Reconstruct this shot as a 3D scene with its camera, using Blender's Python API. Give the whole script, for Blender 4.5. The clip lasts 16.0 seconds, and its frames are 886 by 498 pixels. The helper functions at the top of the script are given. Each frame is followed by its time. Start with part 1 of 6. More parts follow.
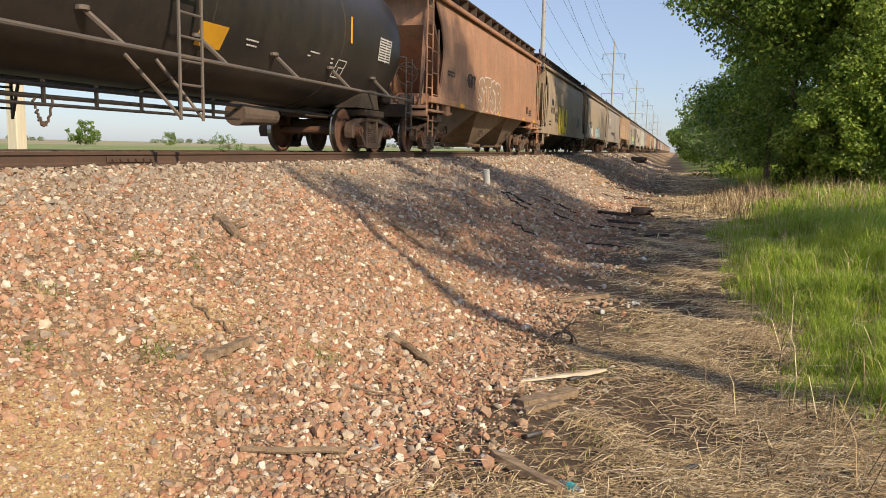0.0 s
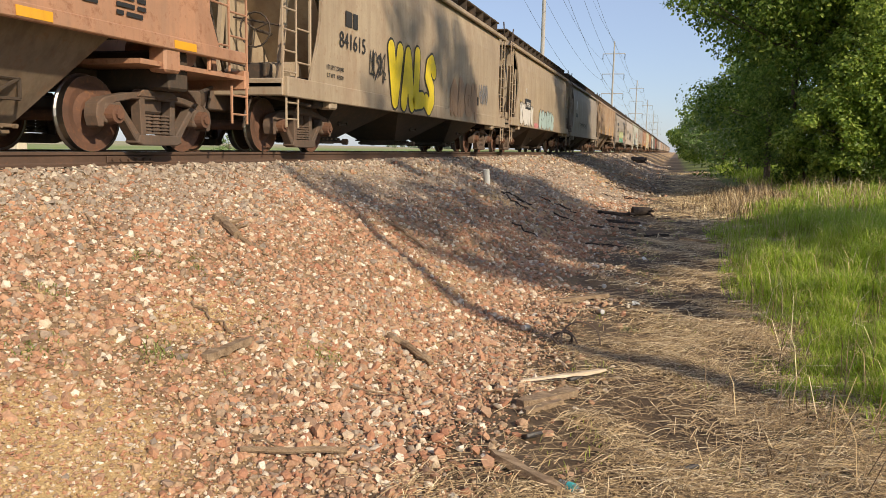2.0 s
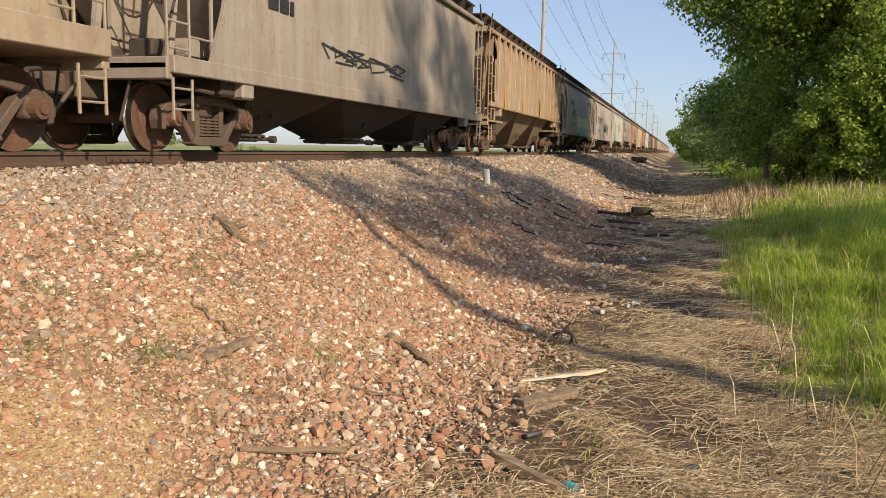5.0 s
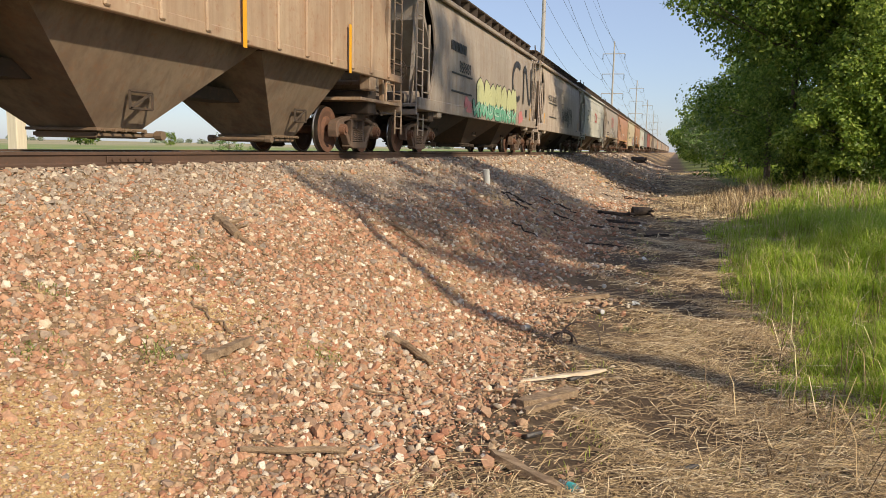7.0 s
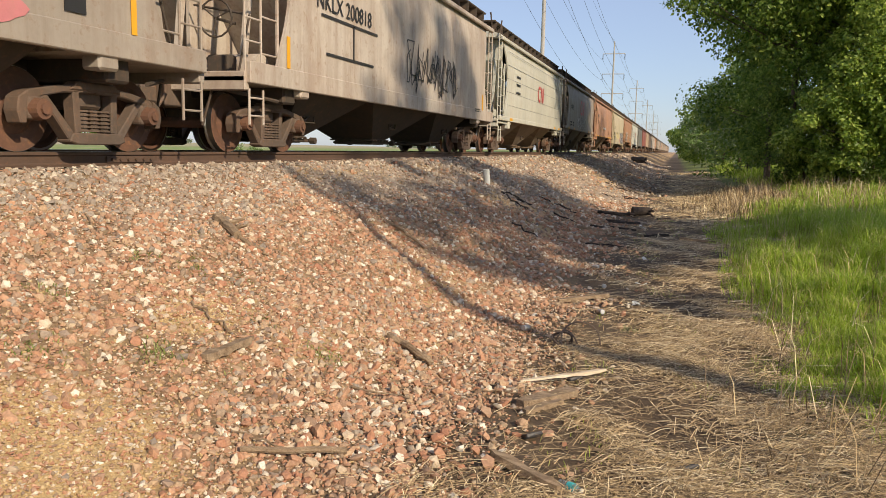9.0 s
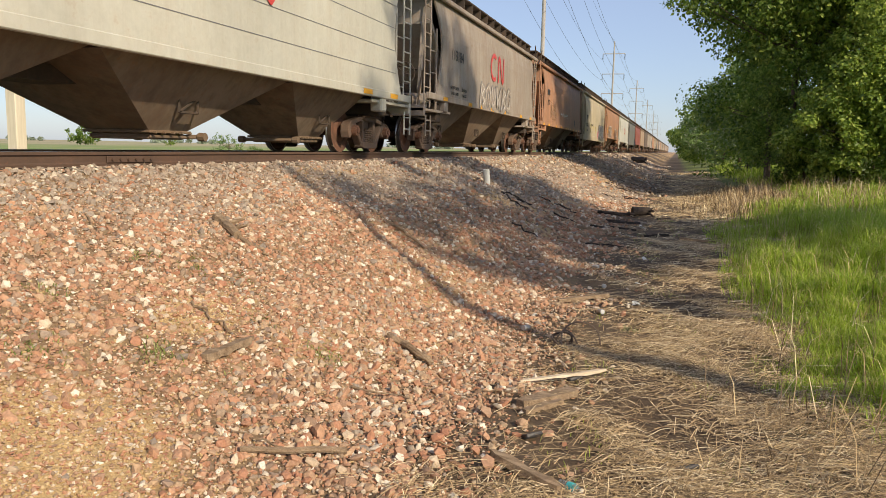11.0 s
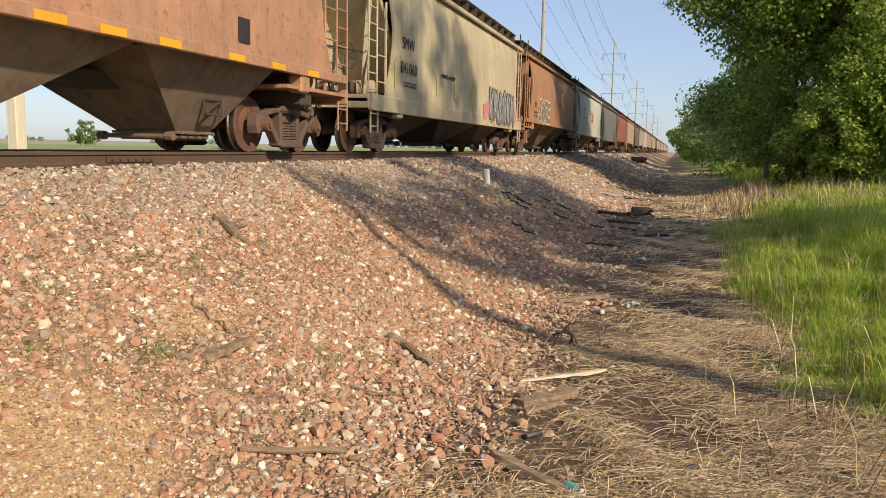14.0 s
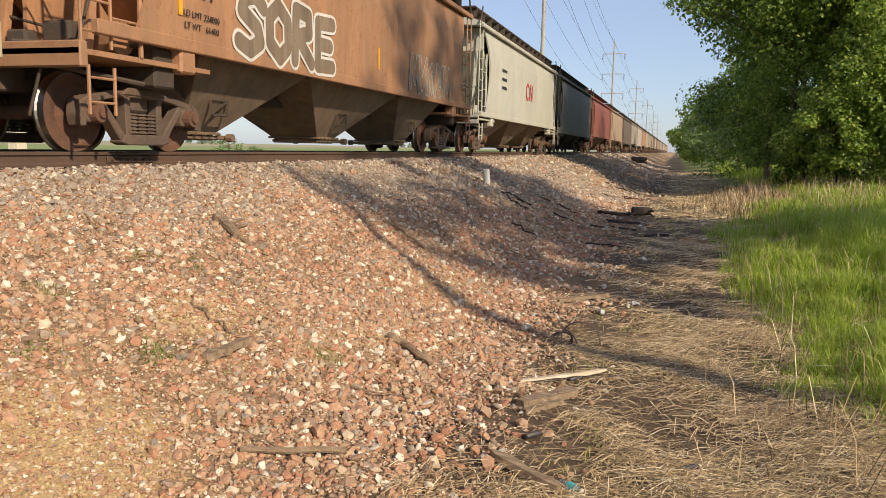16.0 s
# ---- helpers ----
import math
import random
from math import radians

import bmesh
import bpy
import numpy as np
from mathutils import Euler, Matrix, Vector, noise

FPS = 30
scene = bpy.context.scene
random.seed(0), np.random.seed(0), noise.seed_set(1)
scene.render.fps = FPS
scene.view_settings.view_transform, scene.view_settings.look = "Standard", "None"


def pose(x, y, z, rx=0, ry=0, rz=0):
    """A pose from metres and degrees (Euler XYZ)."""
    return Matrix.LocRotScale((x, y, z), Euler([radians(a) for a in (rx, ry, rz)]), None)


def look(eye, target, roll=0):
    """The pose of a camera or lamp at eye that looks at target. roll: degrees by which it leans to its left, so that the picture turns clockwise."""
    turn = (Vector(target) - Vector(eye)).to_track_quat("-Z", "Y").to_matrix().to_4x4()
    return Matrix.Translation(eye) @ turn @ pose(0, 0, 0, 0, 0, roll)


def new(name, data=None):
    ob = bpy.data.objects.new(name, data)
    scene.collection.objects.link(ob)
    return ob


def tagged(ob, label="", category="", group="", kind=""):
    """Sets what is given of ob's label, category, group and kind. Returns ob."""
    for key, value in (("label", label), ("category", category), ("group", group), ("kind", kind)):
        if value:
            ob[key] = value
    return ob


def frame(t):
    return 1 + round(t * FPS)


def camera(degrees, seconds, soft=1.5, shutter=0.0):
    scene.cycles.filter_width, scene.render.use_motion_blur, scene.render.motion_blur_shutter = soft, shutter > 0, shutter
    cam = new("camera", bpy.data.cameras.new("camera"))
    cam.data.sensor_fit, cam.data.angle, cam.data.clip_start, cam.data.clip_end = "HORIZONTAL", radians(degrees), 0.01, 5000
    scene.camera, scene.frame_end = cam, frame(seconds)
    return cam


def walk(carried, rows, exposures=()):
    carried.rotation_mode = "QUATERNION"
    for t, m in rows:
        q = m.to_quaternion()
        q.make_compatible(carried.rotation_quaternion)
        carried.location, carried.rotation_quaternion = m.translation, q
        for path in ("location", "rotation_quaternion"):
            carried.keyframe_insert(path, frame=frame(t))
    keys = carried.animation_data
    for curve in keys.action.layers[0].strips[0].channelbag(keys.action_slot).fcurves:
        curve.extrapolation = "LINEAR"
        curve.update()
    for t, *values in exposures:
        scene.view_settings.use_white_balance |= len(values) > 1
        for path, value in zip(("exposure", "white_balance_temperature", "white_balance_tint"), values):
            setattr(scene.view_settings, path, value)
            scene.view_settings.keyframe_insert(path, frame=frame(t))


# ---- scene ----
# ---------- camera, fixed on its stand ----------
EYE = (0.0, 0.0, 2.0)
YAW, PITCH, ROLL = 16.79, -7.61, 1.2
cam = camera(60.5, 16.0, soft=0.6)
_y, _p = radians(YAW), radians(PITCH)
AIM = (EYE[0] - math.sin(_y) * math.cos(_p), EYE[1] + math.cos(_y) * math.cos(_p), EYE[2] + math.sin(_p))
walk(cam, [(0.0, look(EYE, AIM, ROLL)), (16.0, look(EYE, AIM, ROLL))], exposures=[(0.0, -0.02, 7000, 11), (16.0, -0.02, 7000, 11)])

# ---------- light ----------
SUN_AZ = math.atan2(0.824, -0.566)
SUN_EL = radians(29)
world = bpy.data.worlds.new("sky")
scene.world = world
world.use_nodes = True
_n, _l = world.node_tree.nodes, world.node_tree.links
_sky = _n.new("ShaderNodeTexSky")
_sky.sky_type, _sky.sun_disc = "NISHITA", False
_sky.sun_elevation, _sky.sun_rotation = SUN_EL, SUN_AZ
_sky.air_density, _sky.dust_density, _sky.ozone_density = 1.0, 0.55, 6.0
# thin milky haze over the whole sky
_hz = _n.new("ShaderNodeMix")
_hz.data_type, _hz.inputs[0].default_value, _hz.inputs[7].default_value = "RGBA", 0.42, (4.0, 4.35, 5.9, 1)
_l.new(_sky.outputs[0], _hz.inputs[6])
_l.new(_hz.outputs[2], _n["Background"].inputs[0])
_n["Background"].inputs[1].default_value = 0.15
sun = new("sun", bpy.data.lights.new("sun", "SUN"))
sun.data.energy, sun.data.angle, sun.data.color = 5.0, radians(1.1), (1.0, 0.87, 0.68)
sun.matrix_world = look((math.sin(SUN_AZ) * math.cos(SUN_EL) * 60, math.cos(SUN_AZ) * math.cos(SUN_EL) * 60, math.sin(SUN_EL) * 60), (0, 0, 0))

# ---------- materials ----------
def nodes_of(name, rough=0.8, metal=0.0):
    m = bpy.data.materials.new(name)
    m.use_nodes = True
    t = m.node_tree
    b = t.nodes["Principled BSDF"]
    b.inputs["Roughness"].default_value, b.inputs["Metallic"].default_value = rough, metal
    return m, t, b


def coords(t, scale, kind="Object"):
    c = t.nodes.new("ShaderNodeTexCoord")
    mp = t.nodes.new("ShaderNodeMapping")
    mp.inputs["Scale"].default_value = scale if isinstance(scale, tuple) else (scale,) * 3
    t.links.new(c.outputs[kind], mp.inputs[0])
    return mp.outputs[0]


def noise_tex(t, vec, scale, detail=6.0, rough=0.6):
    n = t.nodes.new("ShaderNodeTexNoise")
    n.inputs["Scale"].default_value, n.inputs["Detail"].default_value, n.inputs["Roughness"].default_value = scale, detail, rough
    t.links.new(vec, n.inputs["Vector"])
    return n.outputs["Fac"]


def ramp(t, fac, stops):
    r = t.nodes.new("ShaderNodeValToRGB")
    e = r.color_ramp.elements
    while len(e) < len(stops):
        e.new(0.5)
    for k, (p, c) in zip(e, stops):
        k.position, k.color = p, (*c, 1) if len(c) == 3 else c
    t.links.new(fac, r.inputs[0])
    return r.outputs[0]


def mix(t, fac, a, b, blend="MIX"):
    m = t.nodes.new("ShaderNodeMix")
    m.data_type, m.blend_type = "RGBA", blend
    for sock, v in ((m.inputs[0], fac), (m.inputs[6], a), (m.inputs[7], b)):
        if isinstance(v, (int, float)):
            sock.default_value = v
        elif isinstance(v, tuple):
            sock.default_value = (*v, 1)
        else:
            t.links.new(v, sock)
    return m.outputs[2]


def bump(t, b, h, strength=0.4, dist=0.02):
    n = t.nodes.new("ShaderNodeBump")
    n.inputs["Strength"].default_value, n.inputs["Distance"].default_value = strength, dist
    t.links.new(h, n.inputs["Height"])
    t.links.new(n.outputs[0], b.inputs["Normal"])


def worn(name, base, dirt=(0.16, 0.1, 0.06), rust=(0.25, 0.09, 0.035), amount=0.5, rough=0.65, metal=0.0, streak=True, grain=8.0):
    """Weathered paint or metal: base colour, broad dirt, vertical streaks and small rust spots."""
    m, t, b = nodes_of(name, rough, metal)
    g = coords(t, 1.0)
    big = noise_tex(t, g, 0.7, 5.0)
    v = coords(t, (2.6, 2.6, 0.22) if streak else 2.0)
    st = noise_tex(t, v, 1.6, 7.0, 0.65)
    fine = noise_tex(t, g, grain, 8.0, 0.7)
    blot = noise_tex(t, coords(t, (0.9, 0.9, 0.5)), 1.1, 9.0, 0.72)
    thin = noise_tex(t, coords(t, (9.0, 9.0, 0.35)), 1.3, 6.0, 0.7)
    c = mix(t, ramp(t, big, [(0.3, (0, 0, 0)), (0.72, (amount,) * 3)]), base, dirt)
    c = mix(t, ramp(t, st, [(0.44, (0, 0, 0)), (0.66, (amount,) * 3)]), c, dirt)
    c = mix(t, ramp(t, blot, [(0.5, (0, 0, 0)), (0.64, (0.75 * amount,) * 3)]), c, tuple(0.5 * q + 0.5 * d for q, d in zip(rust, dirt)))
    c = mix(t, ramp(t, thin, [(0.52, (0, 0, 0)), (0.7, (0.28 * amount,) * 3)]), c, tuple(0.55 * q for q in dirt))
    c = mix(t, ramp(t, fine, [(0.6 - 0.1 * amount, (0, 0, 0)), (0.68, (amount,) * 3)]), c, rust)
    c = mix(t, 0.3, c, ramp(t, noise_tex(t, coords(t, (0.5, 0.5, 0.3)), 1.0, 4.0, 0.6), [(0.32, (0.5,) * 3), (0.66, (1.3,) * 3)]), "MULTIPLY")
    c = mix(t, 0.22, c, ramp(t, fine, [(0.3, (0.55,) * 3), (0.7, (1.25,) * 3)]), "MULTIPLY")
    t.links.new(c, b.inputs["Base Color"])
    bump(t, b, fine, 0.15, 0.01)
    return m


def two_tone(name, stops, scale, rough=0.9, bump_s=0.4, detail=8.0, stretch=(1, 1, 1), fine=None):
    m, t, b = nodes_of(name, rough)
    f = noise_tex(t, coords(t, stretch), scale, detail, 0.65)
    c = ramp(t, f, stops)
    if fine:
        g = noise_tex(t, coords(t, stretch), fine, 6.0, 0.7)
        c = mix(t, 0.6, c, ramp(t, g, [(0.3, (0.55,) * 3), (0.7, (1.35,) * 3)]), "MULTIPLY")
        f = g
    t.links.new(c, b.inputs["Base Color"])
    bump(t, b, f, bump_s, 0.02)
    return m


def by_island(name, stops, rough=0.85, per_object=False, grain=60.0, trans=0.0):
    """Pieces that differ one from another, with a fine grain on each."""
    m, t, b = nodes_of(name, rough)
    if per_object:
        src = t.nodes.new("ShaderNodeObjectInfo").outputs["Random"]
    else:
        src = t.nodes.new("ShaderNodeNewGeometry").outputs["Random Per Island"]
    c = ramp(t, src, stops)
    f = noise_tex(t, coords(t, 1.0), grain, 5.0, 0.7)
    c = mix(t, 0.7, c, ramp(t, f, [(0.3, (0.6,) * 3), (0.7, (1.3,) * 3)]), "MULTIPLY")
    t.links.new(c, b.inputs["Base Color"])
    if trans:
        tr = t.nodes.new("ShaderNodeBsdfTranslucent")
        t.links.new(c, tr.inputs[0])
        ms = t.nodes.new("ShaderNodeMixShader")
        ms.inputs[0].default_value = trans
        t.links.new(b.outputs[0], ms.inputs[1])
        t.links.new(tr.outputs[0], ms.inputs[2])
        t.links.new(ms.outputs[0], t.nodes["Material Output"].inputs[0])
    else:
        bump(t, b, f, 0.3, 0.01)
    return m


STONE_STOPS = [(0.0, (0.387, 0.181, 0.108)), (0.14, (0.451, 0.237, 0.139)), (0.28, (0.513, 0.307, 0.191)), (0.4, (0.363, 0.198, 0.12)), (0.52, (0.466, 0.324, 0.199)), (0.66, (0.419, 0.26, 0.167)), (0.76, (0.2, 0.135, 0.092)), (0.86, (0.56, 0.43, 0.295)), (0.94, (0.68, 0.58, 0.45)), (1.0, (0.74, 0.67, 0.55))]
GREY_STOPS = [(0.0, (0.287, 0.197, 0.144)), (0.2, (0.367, 0.277, 0.204)), (0.4, (0.319, 0.261, 0.204)), (0.6, (0.416, 0.334, 0.253)), (0.75, (0.239, 0.197, 0.161)), (0.88, (0.48, 0.406, 0.317)), (0.95, (0.61, 0.52, 0.4)), (1.0, (0.65, 0.58, 0.47))]
M = {
    "stone": by_island("ballast_stone_mixed", STONE_STOPS, 0.85),
    "stone_grey": by_island("ballast_stone_greyish", GREY_STOPS, 0.85),
    "stone_one": by_island("ballast_stone_single", STONE_STOPS, 0.85, per_object=True),
    "grass": by_island("green_grass", [(0.0, (0.25, 0.37, 0.033)), (0.45, (0.4, 0.55, 0.058)), (0.8, (0.53, 0.64, 0.11)), (1.0, (0.72, 0.63, 0.3))], 0.55, grain=20, trans=0.5),
    "straw": by_island("dry_straw", [(0.0, (0.1, 0.066, 0.038)), (0.4, (0.34, 0.235, 0.12)), (0.78, (0.65, 0.48, 0.26)), (1.0, (0.88, 0.75, 0.5))], 0.7, grain=30),
    "leaf": by_island("tree_leaf", [(0.0, (0.08, 0.145, 0.022)), (0.5, (0.18, 0.29, 0.045)), (1.0, (0.38, 0.47, 0.1))], 0.5, grain=10, trans=0.55),
    "leaf_pale": by_island("pale_leaf", [(0.0, (0.1, 0.19, 0.04)), (0.6, (0.17, 0.27, 0.07)), (1.0, (0.45, 0.5, 0.3))], 0.55, grain=10, trans=0.3),
    "bark": two_tone("bark", [(0.3, (0.06, 0.045, 0.03)), (0.7, (0.17, 0.13, 0.09))], 6.0, 0.95, 0.8, stretch=(1, 1, 0.2)),
    "rail": worn("rail_steel_rusty", (0.12, 0.072, 0.05), (0.075, 0.048, 0.034), (0.18, 0.085, 0.045), 0.5, 0.7, 0.0, False, 20),
    "rail_head": worn("rail_head_polished", (0.32, 0.29, 0.27), (0.2, 0.14, 0.1), (0.25, 0.14, 0.08), 0.3, 0.32, 0.9, False, 20),
    "tie": two_tone("creosoted_tie_wood", [(0.3, (0.05, 0.035, 0.025)), (0.7, (0.13, 0.09, 0.06))], 4.0, 0.9, 0.6, stretch=(0.3, 4, 4)),
    "truck": worn("truck_cast_steel_dusty", (0.15, 0.112, 0.088), (0.08, 0.055, 0.04), (0.22, 0.11, 0.06), 0.6, 0.85, 0.0, False, 14),
    "wheel": worn("wheel_rusty_plate", (0.17, 0.08, 0.05), (0.09, 0.055, 0.04), (0.26, 0.11, 0.05), 0.6, 0.85, 0.0, False, 12),
    "tread": worn("wheel_tread_bright", (0.5, 0.48, 0.46), (0.25, 0.2, 0.17), (0.25, 0.16, 0.1), 0.3, 0.3, 1.0, False, 12),
    "under": worn("underframe_grimy_and_shaded", (0.075, 0.055, 0.042), (0.05, 0.04, 0.03), (0.13, 0.07, 0.04), 0.6, 0.85, 0.0, False, 10),
    "black": worn("black_tank_paint", (0.022, 0.021, 0.021), (0.07, 0.055, 0.045), (0.09, 0.06, 0.04), 0.35, 0.42),
    "orange": worn("faded_orange_brown_paint", (0.54, 0.275, 0.16), (0.34, 0.205, 0.135), (0.22, 0.09, 0.045), 0.75),
    "orange2": worn("faded_orange_paint", (0.48, 0.24, 0.12), (0.3, 0.175, 0.105), (0.22, 0.09, 0.04), 0.7),
    "cream": worn("cream_grey_paint", (0.45, 0.365, 0.26), (0.29, 0.215, 0.15), (0.22, 0.12, 0.07), 0.55),
    "pale": worn("pale_cream_paint", (0.58, 0.51, 0.345), (0.37, 0.285, 0.18), (0.24, 0.13, 0.075), 0.5),
    "grey": worn("light_grey_paint", (0.4, 0.355, 0.3), (0.26, 0.2, 0.155), (0.2, 0.11, 0.065), 0.55),
    "white": worn("off_white_paint", (0.56, 0.5, 0.43), (0.32, 0.235, 0.18), (0.22, 0.13, 0.08), 0.55),
    "clean": worn("chalky_white_paint", (0.53, 0.53, 0.46), (0.42, 0.38, 0.3), (0.28, 0.18, 0.11), 0.3),
    "tan": worn("tan_ribbed_paint", (0.47, 0.36, 0.25), (0.31, 0.2, 0.13), (0.26, 0.12, 0.06), 0.65),
    "teal": worn("dull_teal_grey_paint", (0.15, 0.18, 0.17), (0.14, 0.11, 0.085), (0.16, 0.09, 0.055), 0.6),
    "red": worn("weathered_red_paint", (0.33, 0.075, 0.06), (0.2, 0.1, 0.07), (0.16, 0.08, 0.05), 0.6),
    "dark": worn("dark_brown_grey_paint", (0.17, 0.13, 0.1), (0.1, 0.07, 0.05), (0.2, 0.1, 0.05), 0.5),
    "yellow": worn("yellow_reflective_sheet", (0.82, 0.4, 0.02), (0.5, 0.3, 0.08), (0.3, 0.15, 0.05), 0.25, 0.5),
    "g_yellow": worn("sprayed_yellow_paint", (0.74, 0.57, 0.03), (0.6, 0.45, 0.08), (0.4, 0.25, 0.06), 0.2, 0.5),
    "g_black": worn("sprayed_black_paint", (0.025, 0.025, 0.025), (0.06, 0.05, 0.05), (0.09, 0.06, 0.05), 0.2, 0.5),
    "g_white": worn("sprayed_white_paint", (0.72, 0.7, 0.66), (0.5, 0.44, 0.38), (0.4, 0.3, 0.22), 0.3, 0.5),
    "g_green": worn("sprayed_mint_green_paint", (0.12, 0.4, 0.26), (0.2, 0.4, 0.28), (0.2, 0.3, 0.2), 0.2, 0.5),
    "g_pink": worn("sprayed_pink_paint", (0.6, 0.2, 0.22), (0.5, 0.25, 0.22), (0.4, 0.2, 0.15), 0.3, 0.5),
    "g_brown": worn("sprayed_brown_paint", (0.34, 0.21, 0.13), (0.4, 0.27, 0.17), (0.3, 0.16, 0.1), 0.3, 0.5),
    "g_grey": worn("sprayed_silver_grey_paint", (0.2, 0.2, 0.21), (0.14, 0.13, 0.13), (0.2, 0.15, 0.12), 0.3, 0.45),
    "g_red": worn("sprayed_red_paint", (0.6, 0.07, 0.07), (0.4, 0.1, 0.08), (0.3, 0.1, 0.07), 0.2, 0.5),
    "g_blue": worn("sprayed_pale_blue_paint", (0.4, 0.55, 0.55), (0.4, 0.45, 0.42), (0.3, 0.25, 0.2), 0.3, 0.5),
    "pole": two_tone("weathered_pole_wood", [(0.3, (0.26, 0.2, 0.14)), (0.7, (0.45, 0.37, 0.28))], 3.0, 0.9, 0.4, stretch=(3, 3, 0.2)),
    "pale_post": two_tone("pale_cream_post_wood", [(0.3, (0.55, 0.48, 0.36)), (0.7, (0.72, 0.65, 0.52))], 3.0, 0.9, 0.4, stretch=(3, 3, 0.2)),
    "steel": worn("galvanised_grey", (0.42, 0.43, 0.44), (0.3, 0.29, 0.27), (0.25, 0.2, 0.16), 0.3, 0.5, 0.6, False),
    "wire": worn("conductor_wire", (0.12, 0.12, 0.125), (0.1, 0.1, 0.1), (0.1, 0.1, 0.1), 0.2, 0.5, 0.5, False),
    "pvc": two_tone("white_pvc", [(0.3, (0.62, 0.62, 0.56)), (0.7, (0.78, 0.78, 0.73))], 3.0, 0.5, 0.1),
    "wood": two_tone("grey_driftwood", [(0.3, (0.17, 0.11, 0.065)), (0.7, (0.42, 0.31, 0.2))], 5.0, 0.9, 0.6, stretch=(0.4, 4, 4), fine=40),
    "wood_pale": two_tone("pale_split_wood", [(0.3, (0.56, 0.44, 0.3)), (0.7, (0.75, 0.65, 0.5))], 5.0, 0.85, 0.4, stretch=(0.4, 4, 4), fine=40),
}

# ---------- mesh helpers ----------
def finish(name, bm, mat, parent=None, label=""):
    me = bpy.data.meshes.new(name)
    bmesh.ops.recalc_face_normals(bm, faces=bm.faces)
    bm.to_mesh(me)
    bm.free()
    me.materials.append(mat)
    ob = new(name, me)
    ob.parent = parent
    if label:
        tagged(ob, label)
    return ob


def part(name, bm, mat, parent, label=""):
    return finish(name, bm, mat, parent, label)


def thing(name, label, category, group="", kind="", m=None):
    ob = new(name)
    ob.empty_display_size = 0.2
    if m is not None:
        ob.matrix_basis = m
    return tagged(ob, label, category, group, kind)


def box(bm, x0, x1, y0, y1, z0, z1, bev=0.0):
    vs = [bm.verts.new((x, y, z)) for x in (x0, x1) for y in (y0, y1) for z in (z0, z1)]
    fs = [bm.faces.new([vs[i] for i in q]) for q in ((0, 1, 3, 2), (4, 6, 7, 5), (0, 4, 5, 1), (2, 3, 7, 6), (0, 2, 6, 4), (1, 5, 7, 3))]
    if bev:
        es = {e for f in fs for e in f.edges}
        bmesh.ops.bevel(bm, geom=list(es), offset=bev, segments=1, affect="EDGES")
    return bm


def rod(bm, p, q, r, seg=6, r2=None):
    p, q = Vector(p), Vector(q)
    d = q - p
    rot = d.to_track_quat("Z", "Y").to_matrix()
    r2 = r if r2 is None else r2
    a = [bm.verts.new(p + rot @ Vector((r * math.cos(k * math.tau / seg), r * math.sin(k * math.tau / seg), 0))) for k in range(seg)]
    b = [bm.verts.new(q + rot @ Vector((r2 * math.cos(k * math.tau / seg), r2 * math.sin(k * math.tau / seg), 0))) for k in range(seg)]
    for k in range(seg):
        bm.faces.new((a[k], a[(k + 1) % seg], b[(k + 1) % seg], b[k]))
    bm.faces.new(a[::-1])
    bm.faces.new(b)
    return bm


def tube(bm, pts, radii, seg=7):
    """One bent rod through the points."""
    rings = []
    pts = [Vector(p) for p in pts]
    for k, p in enumerate(pts):
        d = (pts[min(k + 1, len(pts) - 1)] - pts[max(k - 1, 0)]).normalized()
        rot = d.to_track_quat("Z", "Y").to_matrix()
        r = radii[k] if isinstance(radii, (list, tuple)) else radii
        rings.append([bm.verts.new(p + rot @ Vector((r * math.cos(q * math.tau / seg), r * math.sin(q * math.tau / seg), 0))) for q in range(seg)])
    for a, b in zip(rings[:-1], rings[1:]):
        for q in range(seg):
            bm.faces.new((a[q], a[(q + 1) % seg], b[(q + 1) % seg], b[q]))
    bm.faces.new(rings[0][::-1])
    bm.faces.new(rings[-1])
    return bm


def prism(bm, poly, lo, hi, axis="x"):
    """Extrude a polygon of (u, z): axis x takes u as y, axis y takes u as x."""
    def at(u, z, w):
        return (w, u, z) if axis == "x" else (u, w, z)
    a = [bm.verts.new(at(u, z, lo)) for u, z in poly]
    b = [bm.verts.new(at(u, z, hi)) for u, z in poly]
    n = len(poly)
    for k in range(n):
        bm.faces.new((a[k], a[(k + 1) % n], b[(k + 1) % n], b[k]))
    bm.faces.new(a[::-1])
    bm.faces.new(b)
    return bm


def lathe(bm, prof, seg=28, axis="x", caps=True):
    """Turn a profile of (along, radius) round the axis."""
    rings = []
    for w, r in prof:
        ring = []
        for k in range(seg):
            a = k * math.tau / seg
            c, s = r * math.cos(a), r * math.sin(a)
            ring.append(bm.verts.new((w, c, s) if axis == "x" else ((c, w, s) if axis == "y" else (c, s, w))))
        rings.append(ring)
    for i in range(len(rings) - 1):
        for k in range(seg):
            bm.faces.new((rings[i][k], rings[i][(k + 1) % seg], rings[i + 1][(k + 1) % seg], rings[i + 1][k]))
    if caps:
        bm.faces.new(rings[0][::-1])
        bm.faces.new(rings[-1])
    return bm


def B():
    return bmesh.new()


